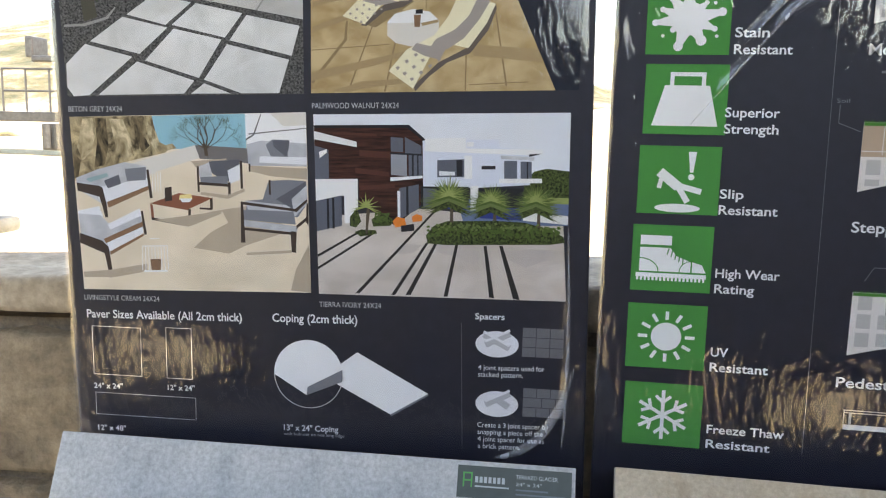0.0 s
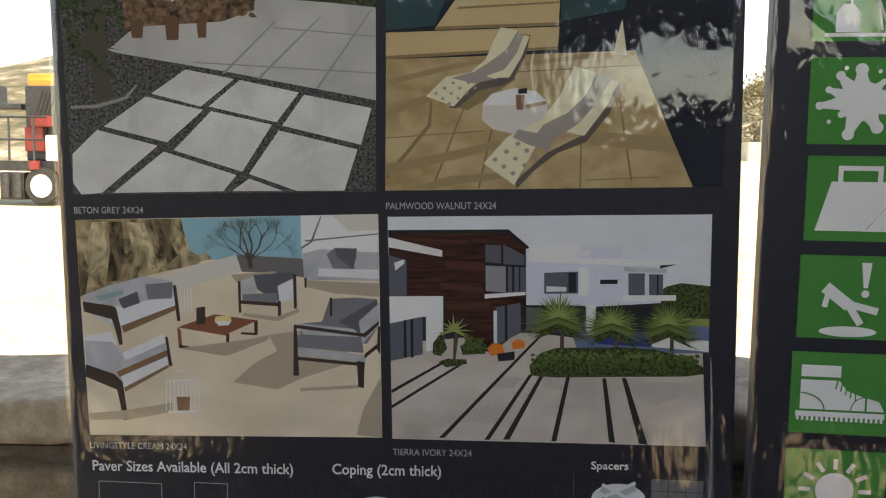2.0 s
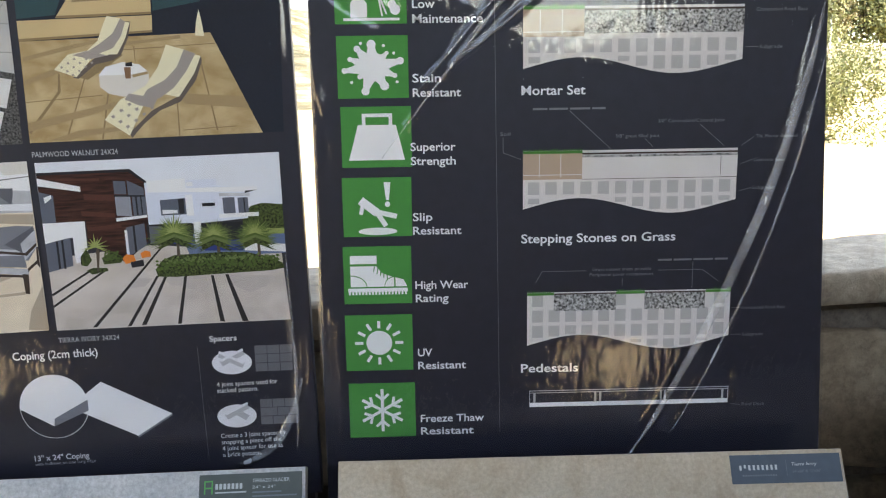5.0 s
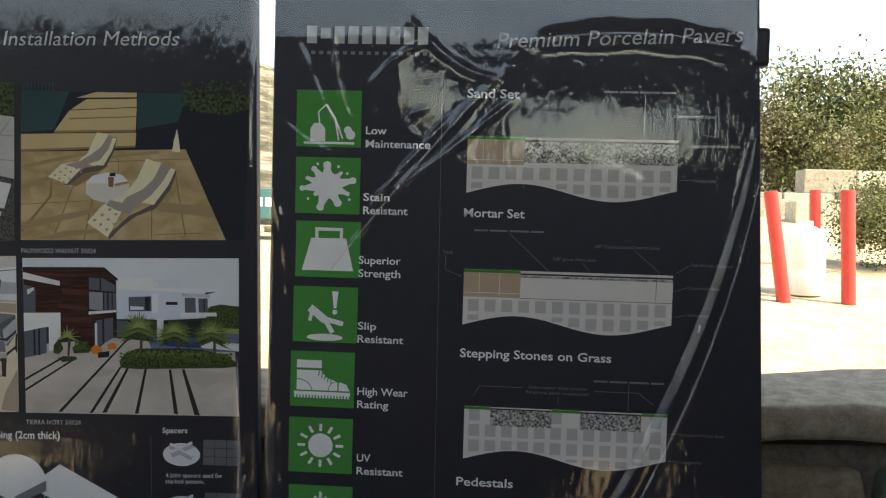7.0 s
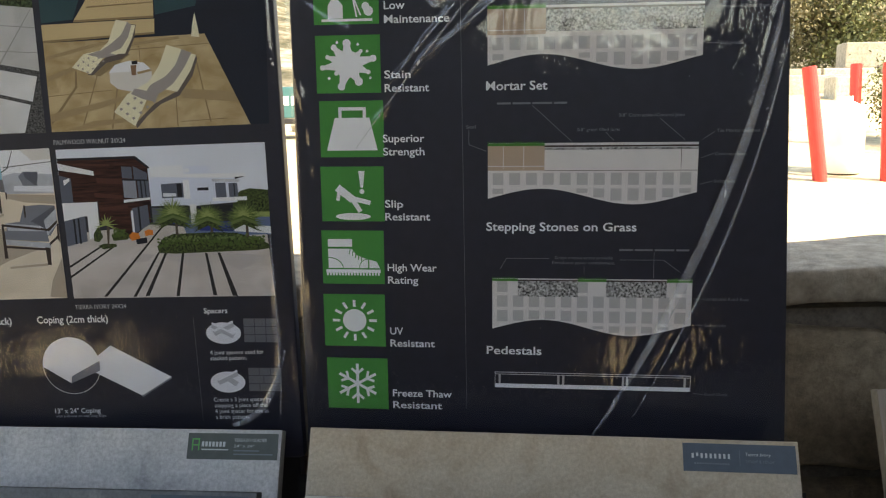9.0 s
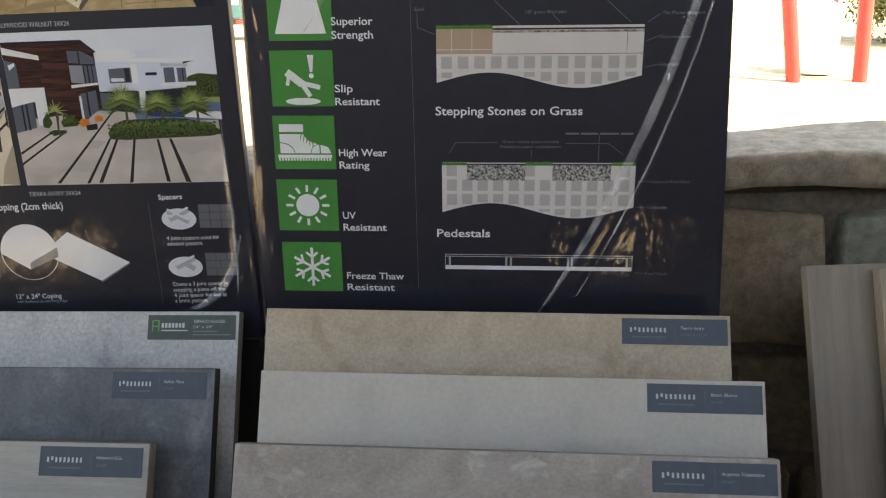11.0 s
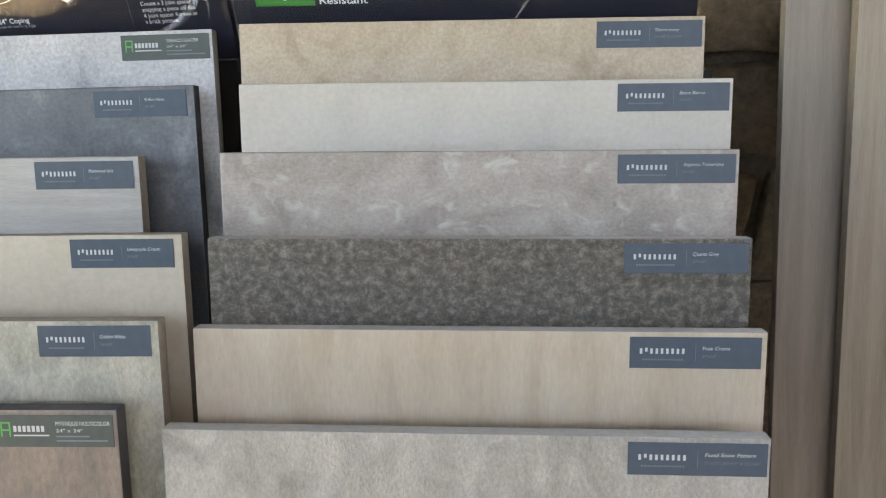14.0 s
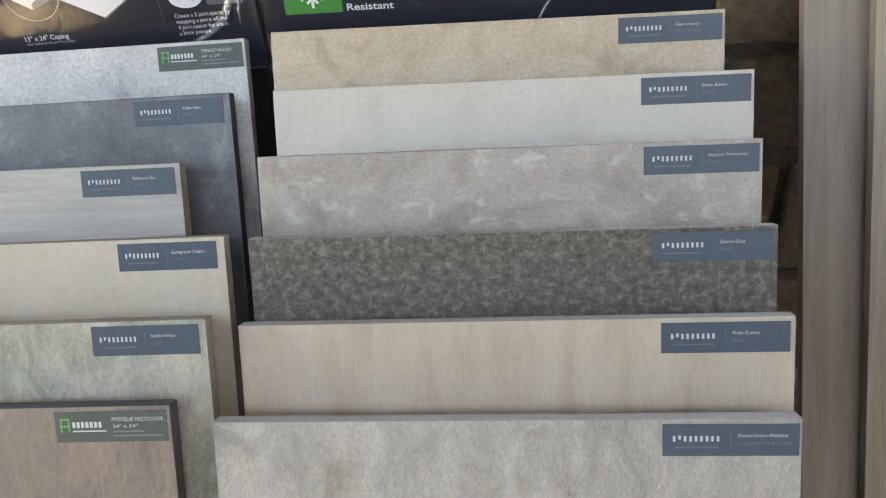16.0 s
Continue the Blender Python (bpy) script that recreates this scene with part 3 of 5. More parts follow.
# second poster: icons and diagrams
BOARD_B = pose(0.18, 0.865, 1.0)
TAPER = 0.0756
poster_b = thing("display_poster", "dark navy poster of icons and diagrams in wrinkled plastic", "poster", BOARD_B, group="posters on the racks")
bm = bmesh.new()
box(bm, -0.006, 0.0, -0.02, 0.6215, 0.019, 0.80, 0.002)
for v in bm.verts:
    v.co.x *= 1 - TAPER * v.co.z
part("panel", bm, NAVY, poster_b, "dark navy printed panel")
bm = bmesh.new()
box(bm, 0.574, -0.0012, 0.676, 0.601, 0.013, 0.724, 0.006)
part("folded_hem", bm, NAVY, poster_b, "navy hem folded past the panel's edge")

PRINT = {}
for key, col in {"cream": (.60, .50, .38), "sea": (.20, .40, .47), "cliff": (.36, .27, .15), "cliff_lt": (.60, .48, .30), "cliff_dk": (.12, .09, .05), "wall_lt": (.52, .49, .45), "wall_dk": (.13, .12, .12),
                 "shade": (.35, .285, .215), "white": (.72, .73, .75), "line": (.12, .12, .12), "cloth": (.36, .37, .40), "cloth_lt": (.56, .57, .59), "cloth_dk": (.15, .155, .175), "cushion_dk": (.085, .09, .105),
                 "wood_dk": (.045, .03, .024), "wood": (.19, .105, .06), "wood_rd": (.20, .07, .04), "teal": (.20, .30, .31), "yellow": (.62, .50, .22), "bark": (.075, .055, .04), "sky": (.55, .57, .63), "paving": (.45, .395, .355),
                 "tree_dk": (.030, .045, .016), "water": (.10, .14, .24), "grass_lt": (.22, .26, .085), "redwood": (.062, .020, .014), "redwood_lt": (.07, .024, .017), "dark": (.016, .016, .020), "glass": (.085, .095, .12),
                 "glass_lt": (.22, .23, .26), "wall_bl": (.50, .53, .60), "pool": (.02, .035, .16), "shade4": (.385, .34, .315), "groove": (.022, .020, .020), "orange": (.62, .17, .03), "gravel": (.045, .045, .047),
                 "pale": (.40, .39, .375), "hedge": (.045, .06, .03), "rust": (.13, .075, .05), "terracotta": (.13, .068, .04), "tile_grey": (.52, .515, .505), "seam": (.23, .225, .215), "trunk": (.06, .055, .04),
                 "night": (.014, .017, .026), "walnut": (.38, .275, .145), "walnut_lt": (.47, .35, .19), "fence": (.022, .055, .062), "seam2": (.21, .145, .075), "seam_soft": (.29, .205, .11), "lounge": (.64, .56, .40),
                 "lounge_dk": (.10, .08, .07), "lounge_sh": (.27, .235, .215), "palm": (.105, .14, .045), "bush": (.06, .095, .022), "leafy": (.075, .08, .045), "grey_box": (.115, .115, .125), "soil": (.36, .265, .195), "gridgrey": (.36, .345, .335),
                 "panelgrey": (.53, .50, .48), "speck": (.05, .05, .05), "turf": (.05, .17, .035), "spacer": (.58, .58, .60), "spacer_dk": (.36, .36, .38)}.items():
    PRINT[key] = ink(key, [min(0.85, n * 1.4) for n in col])
# printed textures: dark and light tone, grain per metre, stretch of the grain, warp
for key, lo, hi, sc, stretch, warp in (("gravel", (.012, .012, .013), (.16, .155, .15), 420, (1, 1, 1), 0), ("speck", (.012, .012, .012), (.62, .60, .58), 330, (1, 1, 1), 0), ("tree_dk", (.006, .012, .003), (.10, .135, .04), 420, (1, 1, 1), 0.3),
                                       ("hedge", (.006, .010, .004), (.09, .12, .055), 260, (1, 1, 1), 0.3), ("cliff", (.05, .035, .018), (.62, .48, .28), 52, (1.1, 1, .8), .7), ("cliff_lt", (.20, .145, .075), (.76, .62, .40), 60, (1.2, 1, .75), .8),
                                       ("cliff_dk", (.025, .018, .010), (.26, .19, .105), 44, (1.4, 1, .7), 1.2), ("rust", (.03, .02, .015), (.34, .20, .12), 130, (1, 1, 1), 0), ("redwood", (.020, .0065, .005), (.085, .030, .021), 110, (.22, 1, 2.4), 0),
                                       ("walnut", (.40, .27, .125), (.60, .455, .26), 26, (1, 1, 1.5), 0.4), ("cream", (.68, .575, .435), (.86, .735, .575), 9, (1, 1, 1.6), 0.3), ("paving", (.50, .44, .39), (.66, .59, .54), 16, (1, 1, 2), 0.4),
                                       ("tile_grey", (.60, .595, .575), (.78, .77, .755), 18, (1, 1, 1), 0.8), ("pale", (.46, .45, .43), (.60, .585, .56), 16, (1, 1, 1), 0.8), ("cloth", (.40, .41, .44), (.58, .59, .62), 40, (1, 1, 1), 0.5)):
    m, N, L, B = material("print_" + key)
    v = coords(N, L, stretch)
    L.new(ramp(N, L, noise_tex(N, L, v, sc, 6, 0.6, warp), [(0.36, lo), (0.64, hi)]), B.inputs["Base Color"])
    B.inputs["Roughness"].default_value = 0.7
    B.inputs["Specular IOR Level"].default_value = 0.2
    PRINT[key] = m


def picture(name, label, parent, quad, shapes, extra=()):
    """A printed photograph: flat colour fields, each given in thousandths of the picture's width and height."""
    tl, tr, br, bl = [Vector(q) for q in quad]
    def place(u, v):
        return tuple((tl * (1 - u) + tr * u) * (1 - v) + (bl * (1 - u) + br * u) * v)
    keys, polys = [], []
    todo = [(c, [tuple(int(n) / 1000 for n in p.split(",")) for p in pts.split()]) for c, pts in shapes] + list(extra)
    for layer, (c, pts) in enumerate(todo):
        if c not in keys:
            keys.append(c)
        polys.append(([place(*p) for p in pts], 1 + layer * 0.012, keys.index(c)))
    return part(name, flat(polys), [PRINT[k] for k in keys], parent, label, pose(0, -0.0003, 0))


def sprays(rnd, cx, cy, r, n, key, wide=0.012, droop=0.5):
    """Palm fronds as slim printed darts round a centre."""
    o = []
    for i in range(n):
        a = -math.pi * (-0.10 + 1.20 * (i + rnd.random() * 0.6) / n)
        l = r * rnd.uniform(0.7, 1.1)
        tx, ty = cx + l * math.cos(a), cy + l * math.sin(a) * 1.1 + droop * l * abs(math.cos(a))
        o.append((key, [(cx - wide * math.sin(a), cy + wide * math.cos(a)), (tx, ty), (cx + wide * math.sin(a), cy - wide * math.cos(a))]))
    return o


def dabs(rnd, x0, y0, x1, y1, n, r, key):
    return [(key, [(x + r * rnd.uniform(.4, 1) * math.cos(a), y + 1.3 * r * rnd.uniform(.4, 1) * math.sin(a)) for a in (0.3, 1.7, 2.9, 4.1, 5.3)]) for x, y in ((rnd.uniform(x0, x1), rnd.uniform(y0, y1)) for _ in range(n))]


CS, SN = math.cos(radians(1.3)), math.sin(radians(1.3))
def ua(u, z):
    """A place on the first poster, square to the room, in the tilted poster's own axes."""
    return (u * CS + (z - 1) * SN, -u * SN + (z - 1) * CS)


rp = random.Random(5)
TERRACE = [
    ("cream", "0,0 1000,0 1000,1000 0,1000"),
    ("sea", "347,3 758,1 749,194 438,190 362,169"),
    ("cliff", "0,0 356,3 364,67 382,149 410,169 409,208 225,260 146,299 0,366"),
    ("cliff_lt", "56,13 100,8 109,91 87,195 42,248 23,169"),
    ("cliff_lt", "173,14 231,20 258,118 269,221 226,242 193,169"),
    ("cliff_dk", "111,9 158,14 161,169 137,278 92,287 112,143"),
    ("cliff_dk", "274,15 323,10 310,92 339,169 304,210 287,118"),
    ("cliff_dk", "2,195 34,248 19,339 0,353"),
    ("cliff_lt", "336,41 368,87 385,164 358,190 333,118"),
    ("cliff_lt", "400,169 438,159 453,185 407,200"),
    ("wall_lt", "225,278 533,169 551,179 550,241 359,316 349,329 223,351"),
    ("wall_dk", "533,169 738,189 760,194 759,276 663,253 550,246"),
    ("shade", "512,259 663,245 662,276 531,292"),
    ("white", "749,1 1000,0 999,169 756,194 749,131"),
    ("wall_lt", "850,1 1000,0 1000,69 904,74 886,44"),
    ("line", "813,6 817,6 785,119 747,149 748,139 779,114"),
    ("line", "761,109 1000,84 1000,89 761,116"),
    ("cloth", "751,169 812,149 999,169 998,294 755,286"),
    ("cloth_dk", "830,174 858,144 918,149 921,245 851,240"),
    ("cushion_dk", "859,149 929,149 925,199 913,240 863,184"),
    ("cloth_lt", "804,235 999,244 998,284 800,270"),
    ("shade", "755,286 998,305 998,365 847,346 758,316"),
    ("wood_dk", "755,276 763,275 762,321 755,321"),
    ("cloth", "7,347 103,300 225,260 317,283 320,350 326,402 141,504 102,489 9,411"),
    ("cloth_lt", "89,405 324,350 327,392 141,488 99,468"),
    ("cloth_dk", "224,299 317,288 312,363 230,367"),
    ("cushion_dk", "129,365 196,330 203,383 143,409"),
    ("teal", "51,352 146,320 149,341 66,373"),
    ("wood_dk", "7,374 105,394 120,404 133,504 135,573 123,578 113,510 103,457 9,421"),
    ("wood", "134,488 327,392 330,413 141,520"),
    ("wood_dk", "317,304 328,303 337,465 325,467"),
    ("cloth_lt", "2,538 98,510 112,563 111,605 4,597"),
    ("cloth", "5,554 100,563 138,615 277,523 286,639 154,748 118,775 6,671"),
    ("cloth_lt", "130,615 277,523 284,565 141,647"),
    ("cloth_lt", "123,722 282,633 286,665 129,791"),
    ("wood", "108,701 291,596 294,623 115,727"),
    ("wood_dk", "2,666 100,712 127,748 138,925 122,931 106,786 0,725"),
    ("wood_dk", "281,539 290,539 301,675 289,676"),
    ("wood", "130,775 285,670 289,681 133,796"),
    ("shade", "3,897 131,882 293,845 292,888 150,925 6,929"),
    ("wood_rd", "324,496 452,437 596,466 496,525 488,535"),
    ("wood_rd", "324,496 336,506 338,585 326,585"),
    ("wood_dk", "489,530 500,525 495,624 483,629"),
    ("wood_dk", "584,472 596,466 595,528 583,534"),
    ("wood_dk", "326,575 487,614 487,629 326,590"),
    ("wood_dk", "538,519 591,523 591,534 538,529"),
    ("shade", "338,590 545,555 631,533 630,554 487,629"),
    ("wood_dk", "392,407 422,401 421,479 390,485"),
    ("yellow", "456,448 505,442 509,468 486,483 451,474"),
    ("cloth_lt", "455,468 509,468 497,488 463,489"),
    ("cushion_dk", "588,261 718,250 717,347 661,378 594,322"),
    ("cloth", "538,292 588,266 598,322 601,369 548,364"),
    ("cloth_dk", "549,348 665,342 664,394 548,379"),
    ("cloth_lt", "666,312 722,276 721,362 672,388"),
    ("wood_dk", "535,287 544,287 543,431 534,431"),
    ("wood_dk", "665,378 676,378 675,460 664,460"),
    ("wood_dk", "718,260 729,260 728,413 718,414"),
    ("wood_dk", "537,374 672,388 672,404 537,390"),
    ("shade", "547,431 660,450 735,413 735,429 663,471 547,446"),
    ("shade", "631,533 808,499 918,651 731,733 655,782 504,749 581,659 658,605"),
    ("cloth_dk", "837,371 920,366 992,375 995,497 955,574 733,552 745,480 809,474"),
    ("cloth", "734,480 919,508 929,543 745,531"),
    ("cushion_dk", "864,473 992,375 996,461 930,523"),
    ("cloth", "930,472 996,395 995,497 940,574"),
    ("cloth_dk", "722,532 940,564 944,615 722,588"),
    ("cloth", "718,588 955,625 947,661 721,624"),
    ("wood_dk", "715,490 725,490 728,718 709,718"),
    ("wood_dk", "921,651 947,656 942,774 924,769"),
    ("wood_dk", "992,497 1000,496 998,624 988,599"),
    ("wood_dk", "716,485 948,528 948,543 715,501"),
    ("wood_dk", "714,630 947,661 947,676 714,645"),
    ("wood_dk", "837,366 845,366 844,448 836,448"),
    ("wood_dk", "944,528 996,471 995,489 948,548"),
    ("wood_dk", "947,620 995,568 995,588 947,640"),
    ("shade", "731,775 924,759 924,775 731,790"),
    ("shade", "938,872 998,726 1000,1000 915,988"),
    ("white", "276,745 279,745 273,883 270,883"),
    ("white", "290,744 293,744 287,883 284,883"),
    ("white", "303,744 306,744 302,882 299,882"),
    ("white", "317,744 320,744 316,882 313,882"),
    ("white", "330,743 334,743 331,881 328,881"),
    ("white", "344,743 347,743 345,881 342,881"),
    ("white", "358,743 361,742 359,880 356,880"),
    ("white", "371,742 374,742 374,880 371,880"),
    ("white", "385,742 388,742 388,879 385,880"),
    ("white", "276,739 389,737 389,742 276,745"),
    ("white", "312,696 355,695 355,700 312,701"),
    ("wood", "309,818 356,817 351,886 312,887"),
    ("white", "277,883 382,880 382,890 276,894"),
    ("white", "342,319 344,319 342,428 339,428"),
    ("white", "353,319 356,319 354,428 351,428"),
    ("white", "365,319 368,319 365,428 362,428"),
    ("white", "376,319 379,319 377,428 374,428"),
    ("bark", "573,230 588,230 582,169 567,159"),
]
VILLA = [
    ("sky", "0,0 1000,0 1000,326 0,353"),
    ("paving", "0,564 443,509 982,587 1000,1000 0,1000"),
    ("tree_dk", "831,348 867,305 913,290 1000,303 1000,444 824,448"),
    ("water", "563,453 1000,468 1000,591 597,598"),
    ("white", "819,515 1000,539 1000,586 827,567"),
    ("grass_lt", "829,438 1000,444 1000,477 829,471"),
    ("redwood", "1,66 377,65 442,142 432,480 321,605 176,485 177,350 0,353"),
    ("redwood_lt", "181,192 304,205 304,239 181,226"),
    ("redwood_lt", "163,289 300,312 300,336 163,319"),
    ("redwood_lt", "76,95 252,104 252,119 76,109"),
    ("redwood_lt", "180,387 321,375 321,399 180,412"),
    ("dark", "1,58 380,58 445,137 442,151 373,75 1,73"),
    ("white", "1,90 171,148 171,177 1,134"),
    ("glass", "0,168 57,192 56,352 0,353"),
    ("white", "18,203 50,188 50,207 21,237"),
    ("white", "0,353 172,350 170,584 115,598 116,442 0,474"),
    ("glass", "0,474 105,442 104,611 0,644"),
    ("dark", "44,458 53,458 52,627 43,628"),
    ("dark", "66,453 75,453 74,627 65,627"),
    ("glass", "307,123 356,128 356,205 307,200"),
    ("glass_lt", "307,210 370,219 370,335 307,326"),
    ("glass", "363,123 428,171 428,214 363,210"),
    ("glass", "377,219 432,214 432,334 377,335"),
    ("dark", "304,205 432,214 432,223 304,215"),
    ("dark", "390,214 397,214 397,335 390,335"),
    ("dark", "411,214 416,214 416,335 411,335"),
    ("white", "304,341 432,330 432,344 303,361"),
    ("glass", "338,399 416,378 417,510 338,570"),
    ("dark", "366,389 375,389 375,545 366,545"),
    ("cloth_lt", "331,414 342,414 342,565 331,565"),
    ("wall_bl", "433,142 729,136 730,178 849,196 851,376 656,393 434,388"),
    ("white", "442,132 602,127 602,189 442,195"),
    ("white", "605,151 632,150 632,174 605,174"),
    ("wall_bl", "636,169 709,164 713,150 719,150 720,178 636,184"),
    ("white", "439,180 898,191 899,215 846,220 439,199"),
    ("dark", "846,215 899,210 846,229"),
    ("glass", "490,247 596,241 596,337 490,338"),
    ("dark", "565,246 589,246 589,332 566,333"),
    ("cloth_lt", "497,305 559,309 559,328 497,329"),
    ("white", "596,222 626,222 627,346 596,346"),
    ("dark", "663,276 717,276 717,295 663,295"),
    ("cloth", "737,221 866,229 866,248 737,240"),
    ("glass", "750,249 800,249 801,343 751,344"),
    ("glass", "813,253 856,253 857,343 814,343"),
    ("dark", "837,253 842,253 843,343 838,343"),
    ("white", "731,344 897,342 897,366 731,368"),
    ("dark", "425,388 613,389 614,515 529,507 425,509"),
    ("glass", "434,397 487,401 487,493 434,504"),
    ("white", "620,384 651,384 651,514 621,515"),
    ("dark", "651,394 825,395 826,529 651,523"),
    ("pool", "658,499 819,500 820,567 658,557"),
    ("pool", "529,478 617,486 617,515 529,507"),
    ("shade4", "460,699 615,694 667,766 633,816 564,769 495,752"),
    ("shade4", "751,714 935,722 952,760 836,823 768,777"),
    ("shade4", "356,703 425,710 391,756 320,763"),
    ("groove", "0,775 165,644 172,651 2,790"),
    ("groove", "0,845 232,642 239,649 1,860"),
    ("groove", "152,990 480,513 487,518 170,990"),
    ("groove", "299,994 443,695 455,695 316,993"),
    ("groove", "359,991 477,699 490,698 380,990"),
    ("groove", "513,994 560,706 572,705 530,993"),
    ("groove", "696,990 673,707 685,707 716,994"),
    ("groove", "791,995 734,705 748,705 818,999"),
    ("tree_dk", "443,656 477,601 529,575 648,572 733,570 833,577 917,608 983,649 990,682 934,694 700,701 529,707 450,700"),
    ("orange", "310,581 328,556 359,565 366,604 321,615"),
    ("orange", "387,554 408,539 429,548 429,578 391,584"),
    ("dark", "342,605 397,593 397,632 345,639"),
    ("tree_dk", "154,644 183,629 243,632 246,652 179,669"),
    ("tree_dk", "137,561 166,510 183,584 161,619 136,610"),
    ("tree_dk", "224,573 268,533 314,571 303,606 232,612"),
    ("bark", "200,653 207,653 219,534 212,485 204,534"),
    ("bark", "539,585 553,584 552,477 542,478"),
    ("bark", "709,570 723,570 719,498 712,498"),
    ("bark", "880,604 894,604 892,494 882,494"),
]
GARDEN = [
    ("gravel", "0,0 1000,0 1000,1000 0,1000"),
    ("pale", "145,374 261,254 429,210 650,164 1000,213 1000,608 533,476 200,390"),
    ("hedge", "618,0 1000,0 1000,218 831,189 632,164"),
    ("hedge", "0,0 215,0 208,155 0,198"),
    ("rust", "215,0 636,0 622,216 520,261 204,277"),
    ("terracotta", "224,253 270,254 262,323 229,322"),
    ("terracotta", "336,232 384,233 378,335 340,334"),
    ("terracotta", "436,220 473,221 467,328 441,327"),
    ("cloth_lt", "359,87 388,88 386,170 360,170"),
    ("tile_grey", "396,461 551,506 440,622 281,562"),
    ("tile_grey", "569,511 757,569 683,695 466,622"),
    ("tile_grey", "773,579 986,641 952,797 701,710"),
    ("tile_grey", "262,574 447,637 324,774 118,701"),
    ("tile_grey", "473,642 668,705 567,907 345,809"),
    ("tile_grey", "690,730 941,817 898,994 743,993 589,917"),
    ("tile_grey", "95,715 293,788 96,993 27,998 2,947 7,820"),
    ("tile_grey", "311,814 548,921 502,991 135,993"),
    ("tile_grey", "589,937 699,993 532,991"),
    ("seam", "624,507 830,246 833,249 632,510"),
    ("seam", "810,555 985,227 988,229 817,558"),
    ("seam", "514,480 684,266 688,269 522,483"),
    ("seam", "423,429 1000,491 1000,496 423,434"),
    ("seam", "684,290 1000,337 1000,342 684,295"),
    ("trunk", "81,54 141,56 140,398 157,572 99,595 87,397"),
    ("hedge", "17,247 70,347 160,473 167,497 86,421 22,370"),
    ("seam", "13,609 99,605 194,572 234,519 237,524 202,583 102,620 12,621"),
]
